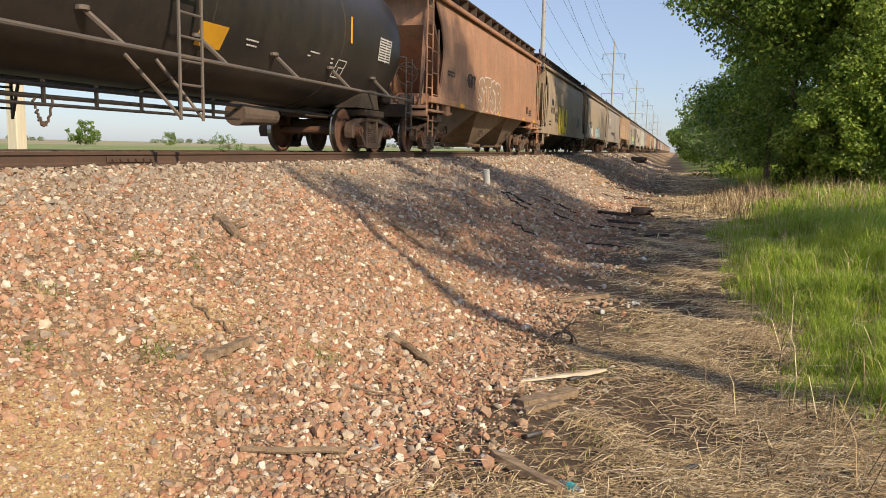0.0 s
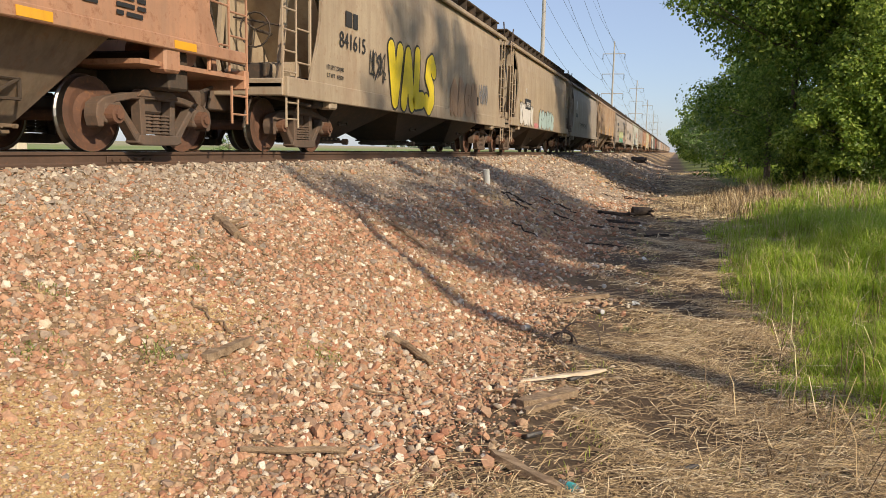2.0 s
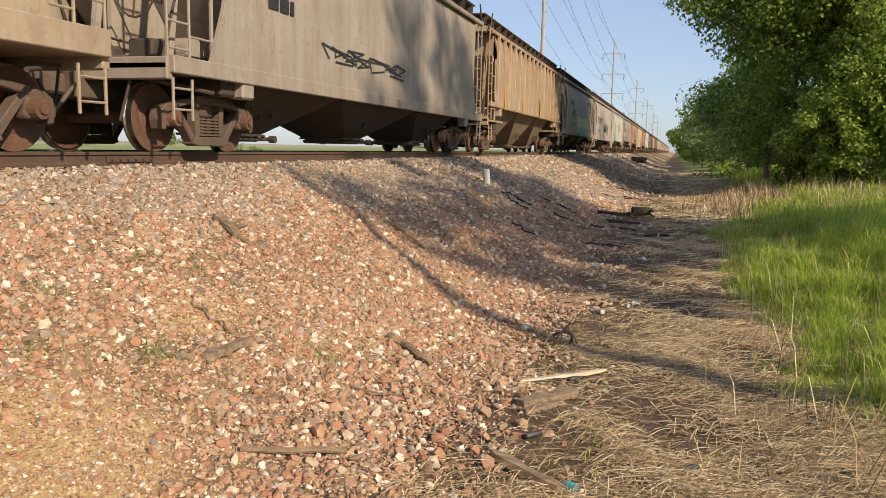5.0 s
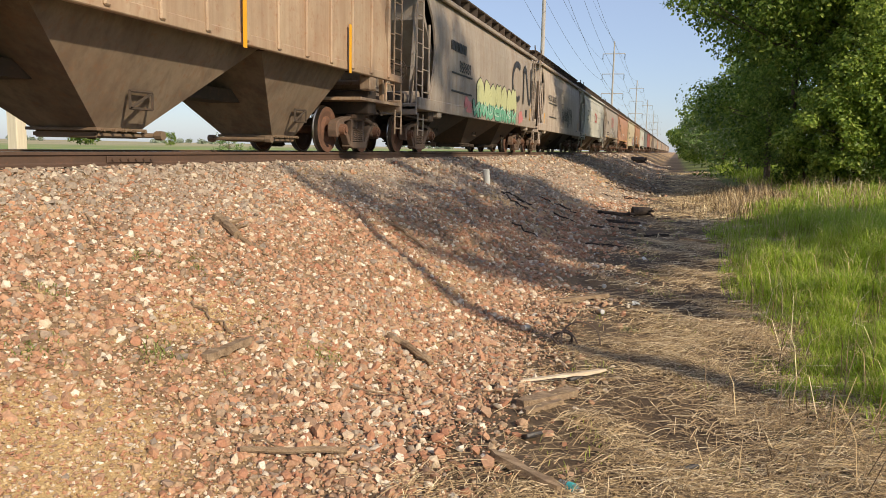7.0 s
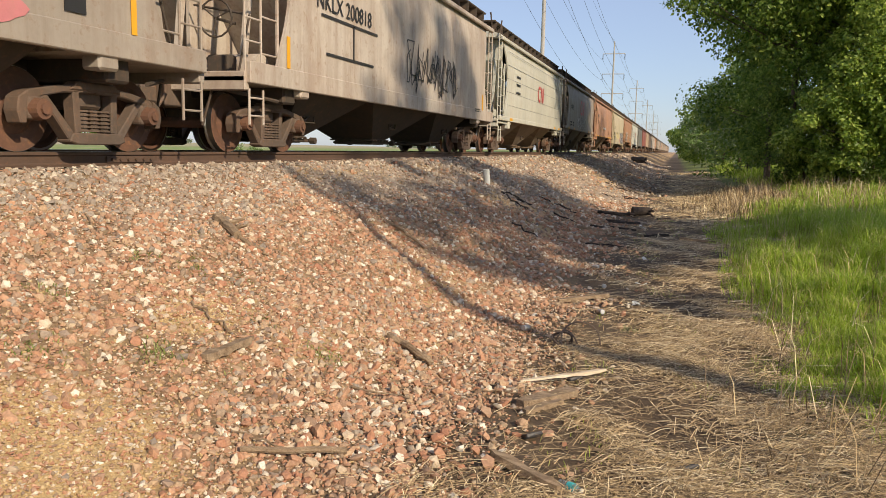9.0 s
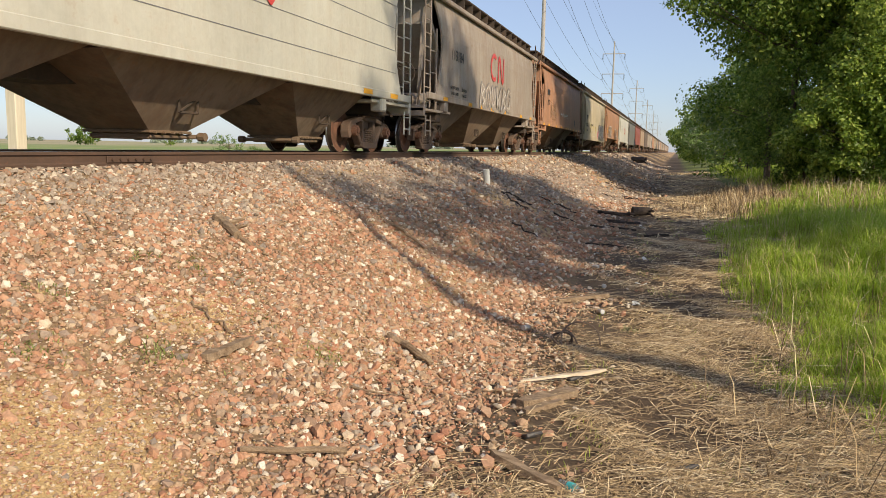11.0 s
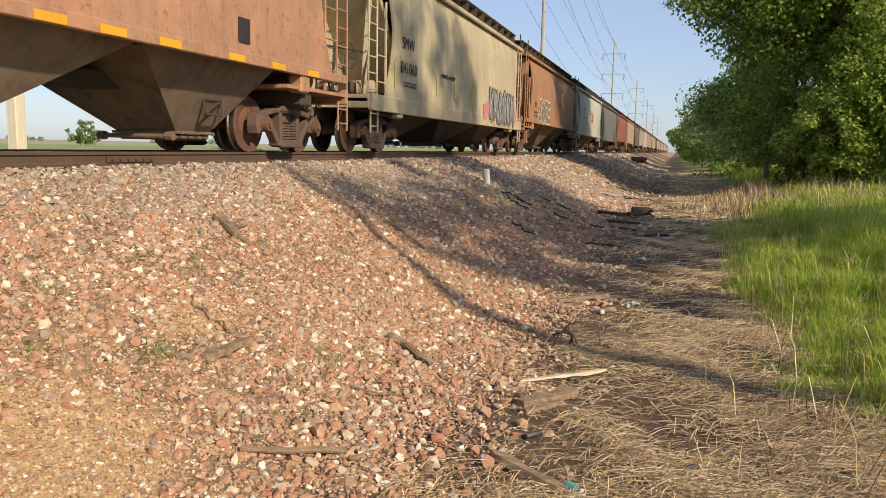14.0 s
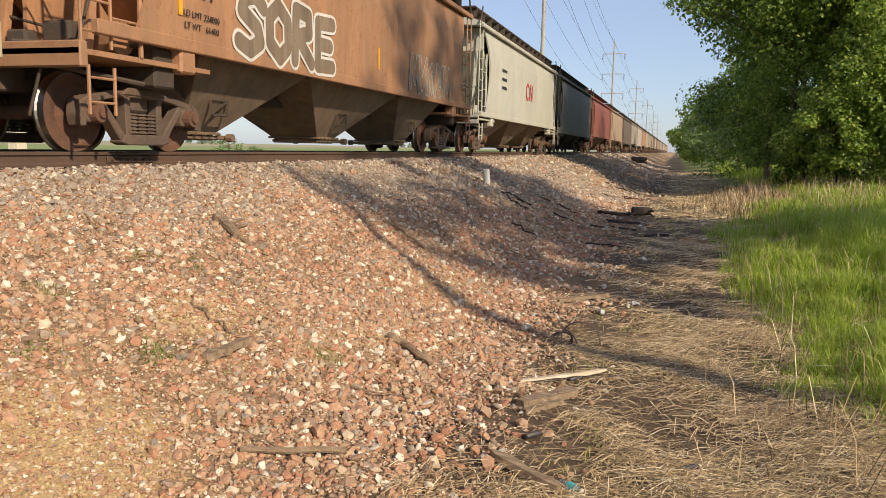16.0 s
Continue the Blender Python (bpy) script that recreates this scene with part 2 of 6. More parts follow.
def soup(name, verts, faces, mat, parent=None, smooth=False):
    """One mesh from arrays of corners and faces."""
    me = bpy.data.meshes.new(name)
    me.from_pydata(verts.tolist() if hasattr(verts, "tolist") else verts, [], faces.tolist() if hasattr(faces, "tolist") else faces)
    me.materials.append(mat)
    ob = new(name, me)
    ob.parent = parent
    return ob


# ---------- ground ----------
RAIL_X, TRACK_X, RAIL_Z = -6.9, -7.65, 1.86
PX = np.array([-600, -60, -16, -13.6, -9.3, -6.3, -6.05, -5.53, -4.89, -4.24, -3.77, -3.22, -2.63, -2.1, -1.5, -0.6, 0.6, 1.6, 4.0, 10, 60, 600])
PZ = np.array([0.1, 0.1, 0.15, 0.3, 1.64, 1.655, 1.57, 1.37, 1.17, 0.97, 0.74, 0.51, 0.26, 0.1, 0.02, 0.0, 0.02, 0.12, 0.42, 0.72, 0.72, 0.72])


def wave(x, y):
    return 0.03 * np.sin(1.3 * x + 0.9 * y) + 0.025 * np.sin(2.9 * x - 1.7 * y + 1.0) + 0.018 * np.sin(5.1 * x + 4.3 * y)


def ground_z(x, y):
    x, y = np.asarray(x, float), np.asarray(y, float)
    rough = np.clip((x + 5.9) / 1.5, 0, 1) * np.clip((36 - y) / 20, 0.0, 1)
    return np.interp(x, PX, PZ) + wave(x, y) * rough


def make_ground():
    xs = np.unique(np.concatenate([np.array([-3000, -1200, -600, -250, -120, -60, -35, -22, -16]), np.arange(-15, -6.2, 0.6), np.arange(-6.2, 4, 0.14), np.arange(4, 12, 0.6), np.array([12, 16, 25, 40, 80, 200, 600, 1500, 3000])]))
    ys = np.unique(np.concatenate([np.array([-400, -120, -40, -15, -6, -2, 0]), np.arange(0.5, 22, 0.16), 22 * 1.05 ** np.arange(0, 104)]))
    gx, gy = np.meshgrid(xs, ys)
    v = np.stack([gx, gy, ground_z(gx, gy)], -1).reshape(-1, 3)
    nx, ny = len(xs), len(ys)
    i = (np.arange(ny - 1)[:, None] * nx + np.arange(nx - 1)[None]).ravel()
    f = np.stack([i, i + 1, i + nx + 1, i + nx], -1)
    m, t, b = nodes_of("ground_earth_ballast_field", 0.95)
    sep = t.nodes.new("ShaderNodeSeparateXYZ")
    tc = t.nodes.new("ShaderNodeTexCoord")
    t.links.new(tc.outputs["Object"], sep.inputs[0])
    g = coords(t, 1.0)
    n1, n2, n3 = noise_tex(t, g, 0.8, 6), noise_tex(t, g, 9.0, 8, 0.7), noise_tex(t, g, 45.0, 6, 0.7)
    wob = t.nodes.new("ShaderNodeMath")
    wob.operation = "MULTIPLY_ADD"
    t.links.new(n1, wob.inputs[0])
    wob.inputs[1].default_value = 1.6
    t.links.new(sep.outputs[0], wob.inputs[2])

    def band(lo, hi, src):
        r = t.nodes.new("ShaderNodeMapRange")
        r.inputs[1].default_value, r.inputs[2].default_value = lo, hi
        t.links.new(src, r.inputs[0])
        return r.outputs[0]
    gravel = ramp(t, n2, [(0.3, (0.12, 0.077, 0.043)), (0.5, (0.26, 0.17, 0.095)), (0.72, (0.44, 0.31, 0.175))])
    sand = ramp(t, n3, [(0.3, (0.44, 0.29, 0.13)), (0.7, (0.62, 0.45, 0.23))])
    sandy = noise_tex(t, coords(t, (0.5, 0.35, 0.5)), 1.0, 3)
    gravel = mix(t, ramp(t, sandy, [(0.5, (0, 0, 0)), (0.62, (0.75,) * 3)]), gravel, sand)
    for cx, cy, sx, sy in ((-3.0, 2.6, 1.0, 1.7), (-3.55, 5.2, 0.4, 0.9)):
        mp = t.nodes.new("ShaderNodeMapping")
        mp.inputs["Location"].default_value = (-cx / sx, -cy / sy, 0)
        mp.inputs["Scale"].default_value = (1 / sx, 1 / sy, 0)
        t.links.new(tc.outputs["Object"], mp.inputs[0])
        ln = t.nodes.new("ShaderNodeVectorMath")
        ln.operation = "LENGTH"
        t.links.new(mp.outputs[0], ln.inputs[0])
        ad = t.nodes.new("ShaderNodeMath")
        ad.operation = "MULTIPLY_ADD"
        t.links.new(n2, ad.inputs[0])
        ad.inputs[1].default_value = 0.5
        t.links.new(ln.outputs["Value"], ad.inputs[2])
        gravel = mix(t, ramp(t, ad.outputs[0], [(0.85, (0.95,) * 3), (1.0, (0,) * 3)]), gravel, sand)
    soil = ramp(t, n2, [(0.3, (0.055, 0.038, 0.025)), (0.55, (0.125, 0.086, 0.052)), (0.75, (0.24, 0.17, 0.1))])
    turf = ramp(t, n2, [(0.3, (0.09, 0.12, 0.025)), (0.7, (0.24, 0.27, 0.07))])
    field = ramp(t, noise_tex(t, coords(t, (0.004, 0.02, 0.1)), 3.0, 5), [(0.35, (0.16, 0.24, 0.05)), (0.55, (0.24, 0.3, 0.08)), (0.72, (0.4, 0.32, 0.18))])
    c = mix(t, band(-1.3, -0.4, wob.outputs[0]), gravel, soil)
    c = mix(t, band(1.5, 2.3, wob.outputs[0]), c, turf)
    c = mix(t, band(-12.0, -13.0, sep.outputs[0]), c, field)
    far = band(-160, -300, sep.outputs[0])
    c = mix(t, far, c, ramp(t, noise_tex(t, coords(t, (0.002, 0.006, 0.1)), 3.0, 4), [(0.4, (0.45, 0.36, 0.23)), (0.6, (0.3, 0.3, 0.13))]))
    c = mix(t, 0.6, c, ramp(t, n3, [(0.3, (0.6,) * 3), (0.7, (1.3,) * 3)]), "MULTIPLY")
    t.links.new(c, b.inputs["Base Color"])
    bump(t, b, mix(t, 0.5, n2, n3), 0.7, 0.04)
    ob = soup("ground", v, f, m)
    for p in ob.data.polygons:
        p.use_smooth = True
    return tagged(ob, "gravel railway bank, dirt ditch and flat green field", "ground", kind="structure")


GROUND = make_ground()


# ---------- track ----------
RAIL_POLY = [(-0.075, 0), (0.075, 0), (0.075, 0.012), (0.02, 0.03), (0.011, 0.05), (0.011, 0.125), (0.036, 0.14), (0.036, 0.168), (0.028, 0.178),
             (-0.028, 0.178), (-0.036, 0.168), (-0.036, 0.14), (-0.011, 0.125), (-0.011, 0.05), (-0.02, 0.03), (-0.075, 0.012)]


def make_track():
    tr = thing("railway_track", "rusty steel rails on ballasted wooden ties", "railway track", kind="structure")
    for x in (RAIL_X, TRACK_X - 0.75):
        r = part("rail", prism(B(), [(x + u, RAIL_Z - 0.18 + z) for u, z in RAIL_POLY], -60, 1200, "y"), M["rail"], tr)
        part("rail_head", box(B(), x - 0.03, x + 0.03, -60, 1200, RAIL_Z - 0.003, RAIL_Z), M["rail_head"], r, "polished bright running surface")
    me = None
    for k in range(130):
        y = -4 + 0.52 * k
        if me is None:
            o = part("tie", box(B(), -1.3, 1.3, -0.11, 0.11, -0.16, 0.0, 0.012), M["tie"], tr)
            me = o.data
        else:
            o = new("tie", me)
            o.parent = tr
        o.matrix_basis = pose(TRACK_X + random.uniform(-0.03, 0.03), y, RAIL_Z - 0.18, 0, 0, random.uniform(-0.8, 0.8))
    bm = B()
    box(bm, RAIL_X + 0.018, RAIL_X + 0.04, 8.0, 8.9, RAIL_Z - 0.14, RAIL_Z - 0.055, 0.006)
    for k in range(6):
        rod(bm, (RAIL_X + 0.04, 8.08 + 0.148 * k, RAIL_Z - 0.1), (RAIL_X + 0.065, 8.08 + 0.148 * k, RAIL_Z - 0.1), 0.018)
    part("joint_bar", bm, M["rail"], tr)
    return tr


make_track()

# ---------- train ----------
SPEED = 12.45
JOINTS = [0.9, 18.1, 35.58, 53.04, 70.0, 86.97, 104.45, 121.6, 138.2, 154.86, 171.5, 188.57, 205.5]
while len(JOINTS) < 46:
    JOINTS.append(JOINTS[-1] + 17.1)
TRUCK_IN = 2.05


def make_wheelset(parent, y, near=True):
    seg = 32 if near else 10
    ws = part("wheelset", rod(B(), (-0.95, 0, 0), (0.95, 0, 0), 0.085, 12 if near else 6), M["wheel"], parent)
    ws.matrix_basis = pose(0, y, 0.457)
    for s in (-1, 1):
        prof = [(-0.055, 0.12), (-0.055, 0.19), (-0.02, 0.27), (-0.045, 0.37), (-0.045, 0.457), (0.04, 0.462), (0.055, 0.485), (0.075, 0.485), (0.08, 0.4), (0.035, 0.36), (0.045, 0.26), (0.07, 0.18), (0.07, 0.12)]
        if not near:
            prof = [(-0.05, 0.12), (-0.045, 0.457), (0.055, 0.485), (0.075, 0.485), (0.07, 0.12)]
        part("wheel", lathe(B(), [(0.75 * s - s * a, r) for a, r in prof], seg), M["wheel"], ws)
        if near:
            part("tread", lathe(B(), [(0.75 * s - s * a, r) for a, r in [(-0.044, 0.44), (-0.044, 0.459), (0.04, 0.464), (0.056, 0.487), (0.074, 0.487), (0.08, 0.44)]], seg, caps=False), M["tread"], ws, "bright worn wheel tread")
    return ws


def side_frame(s):
    """Cast side frame with windows, spring nest and bearing adapters, on the side s."""
    bm = B()
    x0, x1 = s * 0.93, s * 1.09
    x0, x1 = min(x0, x1), max(x0, x1)
    for e in (-1, 1):
        prism(bm, [(e * 0.0, 0.68), (e * 0.0, 0.78), (e * 0.55, 0.74), (e * 0.98, 0.66), (e * 1.12, 0.52), (e * 1.12, 0.36), (e * 1.02, 0.34), (e * 1.0, 0.5), (e * 0.8, 0.6), (e * 0.5, 0.66)], x0, x1)
        prism(bm, [(e * 0.72, 0.62), (e * 0.82, 0.6), (e * 0.44, 0.14), (e * 0.34, 0.12), (e * 0.34, 0.2)], x0, x1)
        prism(bm, [(e * 0.24, 0.22), (e * 0.34, 0.2), (e * 0.36, 0.7), (e * 0.26, 0.7)], x0, x1)
        box(bm, x0 - 0.01, x1 + 0.02, e * 0.889 - 0.13, e * 0.889 + 0.13, 0.34, 0.6, 0.03)
        prism(bm, [(e * 1.0, 0.66), (e * 1.13, 0.58), (e * 1.16, 0.44), (e * 1.12, 0.3), (e * 1.04, 0.3), (e * 1.03, 0.48)], x0 - 0.015, x1 + 0.025)
    prism(bm, [(-0.46, 0.12), (-0.34, 0.085), (0.34, 0.085), (0.46, 0.12), (0.4, 0.22), (-0.4, 0.22)], x0 - 0.02, x1 + 0.03)
    prism(bm, [(-0.42, 0.7), (0.42, 0.7), (0.3, 0.8), (-0.3, 0.8)], x0 + 0.01, x1 + 0.02)
    bmesh.ops.bevel(bm, geom=list(bm.edges), offset=0.014, segments=1, affect="EDGES")
    return bm


def spring(s, y):
    """One coil spring of the nest."""
    prof = []
    for k in range(6):
        z = 0.23 + 0.045 * k
        prof += [(z, 0.06), (z + 0.006, 0.085), (z + 0.024, 0.085), (z + 0.03, 0.06)]
    bm = lathe(B(), prof, 10, "z")
    bmesh.ops.translate(bm, verts=bm.verts, vec=(s * 1.03, y, 0))
    return bm


def lathe_at(bm, c, r, h):
    rod(bm, (c[0], c[1], c[2]), (c[0], c[1], c[2] + h), r, 10)


TRUCK_CACHE = {}


def make_truck(car, y, near=True):
    """Truck frames under the car at y, its two wheelsets as parts of their own."""
    out = []
    tk = part("truck", box(B(), -1.0, 1.0, -0.2, 0.2, 0.5, 0.72, 0.03), M["truck"], car, "dusty brown cast steel truck")
    tk.matrix_basis = pose(0, y, 0)
    for s in (1, -1) if near else (1,):
        part("side_frame", side_frame(s), M["truck"], tk)
        if near or s > 0:
            for yy in (-0.17, 0.0, 0.17) if near else (0.0,):
                part("spring", spring(s, yy), M["truck"], tk)
        for e in (-1, 1):
            if near:
                bm = rod(B(), (s * 1.06, e * 0.889, 0.457), (s * 1.2, e * 0.889, 0.457), 0.125, 14, 0.11)
                rod(bm, (s * 1.2, e * 0.889, 0.457), (s * 1.23, e * 0.889, 0.457), 0.06, 8)
                part("bearing_cap", bm, M["wheel"], tk, "rusty round axle end cap")
    for e in (-0.889, 0.889):
        out.append(make_wheelset(car, y + e, near))
    return out


def ladder(bm, x, y0, y1, z0, z1, n, r=0.016):
    rod(bm, (x, y0, z0), (x, y0, z1), r * 1.3)
    rod(bm, (x, y1, z0), (x, y1, z1), r * 1.3)
    for k in range(n):
        z = z0 + (z1 - z0) * (k + 0.5) / n
        rod(bm, (x, y0, z), (x, y1, z), r)


def side_bulge(z, zb, half):
    """Half width of the body at height z."""
    return half - 0.12 * max(0.0, z - 3.0) ** 2


def make_side(s, zb, half, yl, cut, ribs=0):
    """A side sheet of the body with thickness; cut: how far its ends lean in towards the sill."""
    bm = B()
    rows = [zb + (4.05 - zb) * k / 8 for k in range(9)]
    loops = []
    for off in (0.0, -0.05):
        grid = []
        for z in rows:
            k = (z - zb) / (4.05 - zb)
            end = yl - cut * math.sin(math.pi * min(1.0, (1 - k) * 0.75 + 0.1)) ** 2
            x = s * (side_bulge(z, zb, half) + off)
            grid.append([bm.verts.new((x, end * (2 * j / 24 - 1), z)) for j in range(25)])
        loops.append(grid)
    a, b = loops
    for i in range(8):
        for j in range(24):
            bm.faces.new((a[i][j], a[i][j + 1], a[i + 1][j + 1], a[i + 1][j]))
            bm.faces.new((b[i][j], b[i + 1][j], b[i + 1][j + 1], b[i][j + 1]))
        for j in (0, 24):
            bm.faces.new((a[i][j], b[i][j], b[i + 1][j], a[i + 1][j]))
    for i in (0, 8):
        for j in range(24):
            bm.faces.new((a[i][j], a[i][j + 1], b[i][j + 1], b[i][j]))
    return bm


def hopper_bay(zt, zo, y0, y1, yc, half):
    """One funnel under the body, from the sill down to its outlet at yc."""
    bm = B()
    top = [(-half, y0), (half, y0), (half, y1), (-half, y1)]
    bot = [(-0.52, yc - 0.42), (0.52, yc - 0.42), (0.52, yc + 0.42), (-0.52, yc + 0.42)]
    a = [bm.verts.new((x, y, zt)) for x, y in top]
    m = [bm.verts.new((x * 0.97, y, zt - 0.08)) for x, y in top]
    b = [bm.verts.new((x, y, zo)) for x, y in bot]
    for p, q in ((a, m), (m, b)):
        for k in range(4):
            bm.faces.new((p[k], p[(k + 1) % 4], q[(k + 1) % 4], q[k]))
    bm.faces.new(a[::-1])
    bm.faces.new(b)
    return bm


def outlet(yc, zo, end=1):
    """Gate under a bay: collar, sliding plate on its rack, and the capstan bar at the end it opens to."""
    bm = box(B(), -0.58, 0.58, yc - 0.48, yc + 0.48, zo - 0.03, zo + 0.012, 0.008)
    box(bm, -0.5, 0.5, yc - 0.4, yc + 0.4, zo - 0.12, zo - 0.03, 0.015)
    for x in (-0.5, 0.5):
        box(bm, x - 0.03, x + 0.03, min(yc - end * 0.4, yc + end * 0.74), max(yc - end * 0.4, yc + end * 0.74), zo - 0.1, zo - 0.05, 0.008)
    rod(bm, (-0.6, yc + end * 0.7, zo - 0.07), (0.62, yc + end * 0.7, zo - 0.07), 0.035, 8)
    for x in (-0.62, 0.56):
        rod(bm, (x, yc + end * 0.7, zo - 0.07), (x + 0.12, yc + end * 0.7, zo - 0.07), 0.065, 8)
    for k in range(5):
        rod(bm, (0.56, yc - 0.4 + 0.2 * k, zo - 0.02), (0.63, yc - 0.4 + 0.2 * k, zo - 0.02), 0.022, 5)
    return bm


def hatch_frame(yc, zc, x):
    bm = B()
    for p, q in (((-0.22, -0.1), (0.22, -0.1)), ((0.22, -0.1), (0.22, 0.12)), ((0.22, 0.12), (-0.22, 0.12)), ((-0.22, 0.12), (-0.22, -0.1)), ((-0.22, -0.1), (0.22, 0.12))):
        rod(bm, (x, yc + p[0], zc + p[1]), (x - 0.06 * 0, yc + q[0], zc + q[1]), 0.02, 5)
    return bm


def end_gear(car, e, L, zb, mat, full):
    """Everything on the platform at the end e of a hopper car."""
    half = L / 2
    ye = half - 0.5
    bm = box(B(), -1.5, 1.5, min(e * (half - 2.9), e * ye), max(e * (half - 2.9), e * ye), 1.06, 1.12)
    box(bm, -1.52, 1.52, min(e * (ye - 0.12), e * ye), max(e * (ye - 0.12), e * ye), 0.92, 1.2, 0.015)
    part("end_platform", bm, mat, car)
    cp = B()
    box(cp, -0.25, 0.25, min(e * (ye - 1.0), e * (half - 0.35)), max(e * (ye - 1.0), e * (half - 0.35)), 0.68, 1.02, 0.02)
    box(cp, -0.09, 0.09, min(e * (half - 0.5), e * (half + 0.02)), max(e * (half - 0.5), e * (half + 0.02)), 0.72, 0.98, 0.03)
    rod(cp, (0.3, e * (half - 0.3), 0.85), (0.22, e * (half + 0.02), 0.45), 0.028, 6)
    part("coupler", cp, M["truck"], car, "rusty steel knuckle coupler and hose")
    for s in (1, -1):
        bm = B()
        ladder(bm, s * 1.5, e * (ye - 0.04), e * (ye - 0.5), 1.15, 4.15, 9)
        part("corner_ladder", bm, mat, car)
        bm = B()
        ladder(bm, s * 1.53, e * (ye - 0.1), e * (ye - 0.5), 0.42, 0.95, 2)
        part("step", bm, mat, car)
        if not full and s < 0:
            continue
        bm = B()
        for k in range(3):
            z = 1.5 + 0.55 * k
            rod(bm, (s * 1.5, e * (ye - 0.5), z), (s * 1.5, e * (ye - 1.0), z), 0.016)
        rod(bm, (s * 1.5, e * (ye - 1.0), 1.12), (s * 1.5, e * (ye - 1.0), 3.2), 0.03)
        part("grab_rail", bm, mat, car)
    # the slope sheet of the bin and its braces
    sl = B()
    prism(sl, [(e * (half - 1.2), 4.0), (e * (half - 1.25), 3.3), (e * (half - 3.1), zb + 0.05), (e * (half - 3.2), zb + 0.05), (e * (half - 1.35), 3.4), (e * (half - 1.3), 4.0)], -1.42, 1.42)
    part("slope_sheet", sl, mat, car)
    part("end_web", prism(B(), [(e * (half - 1.3), 1.08), (e * (half - 1.32), 3.25), (e * (half - 3.05), zb + 0.05), (e * (half - 3.1), 0.95)], -0.03, 0.03), mat, car)
    part("body_bolster", box(B(), -1.42, 1.42, e * (half - TRUCK_IN) - 0.2, e * (half - TRUCK_IN) + 0.2, 0.8, 1.3, 0.03), M["under"], car)
    if full:
        br = B()
        for x in (-1.2, 0.0, 1.2):
            prism(br, [(e * (half - 1.0), 1.1), (e * (half - 0.9), 1.1), (e * (half - 1.25), 3.4), (e * (half - 1.35), 3.3)], x - 0.04, x + 0.04)
        part("end_post", br, mat, car)
        tank = rod(B(), (0.35, e * (half - 1.55), 1.36), (1.2, e * (half - 1.55), 1.36), 0.21, 14)
        part("air_reservoir", tank, mat, car)
        bx = box(B(), 0.55, 0.95, e * (half - 1.1) - 0.12, e * (half - 1.1) + 0.12, 1.12, 1.5, 0.03)
        box(bx, 0.1, 0.4, e * (half - 1.0) - 0.1, e * (half - 1.0) + 0.1, 1.12, 1.4, 0.03)
        rod(bx, (0.7, e * (half - 1.1), 1.4), (-0.7, e * (half - 1.0), 1.75), 0.02)
        rod(bx, (1.2, e * (half - 0.8), 1.14), (0.3, e * (half - 1.4), 1.3), 0.02)
        part("brake_valve", bx, M["under"], car)
        for k, (p, q, r) in enumerate((((1.25, half - 0.75, 1.14), (1.25, half - 1.1, 2.1), 0.02), ((1.25, half - 1.1, 2.1), (0.2, half - 1.2, 2.3), 0.02), ((1.4, half - 1.9, 1.3), (0.3, half - 0.8, 1.25), 0.025),
                                       ((1.45, half - 1.6, 0.82), (1.0, half - 0.7, 0.95), 0.03), ((0.9, half - 0.6, 0.95), (0.75, half - 0.55, 0.4), 0.02))):
            part("brake_pipe", rod(B(), (p[0], e * p[1], p[2]), (q[0], e * q[1], q[2]), r, 6), M["under"], car)
        wh = B()
        tube(wh, [(0.9 + 0.28 * math.cos(a), e * (half - 0.72), 2.0 + 0.28 * math.sin(a)) for a in [math.tau * k / 16 for k in range(17)]], 0.016, 5)
        for k in range(3):
            a = math.tau * k / 3 + 0.4
            rod(wh, (0.9, e * (half - 0.72), 2.0), (0.9 + 0.28 * math.cos(a), e * (half - 0.72), 2.0 + 0.28 * math.sin(a)), 0.012, 5)
        rod(wh, (0.9, e * (half - 0.72), 2.0), (0.9, e * (half - 1.25), 2.0), 0.025, 6)
        if e < 0:
            part("brake_wheel", wh, M["under"], car)
        else:
            wh.free()
        jk = box(B(), 1.3, 1.56, e * (half - 2.35) - 0.16, e * (half - 2.35) + 0.16, zb - 0.42, zb - 0.1, 0.03)
        part("jacking_pad", jk, mat, car)


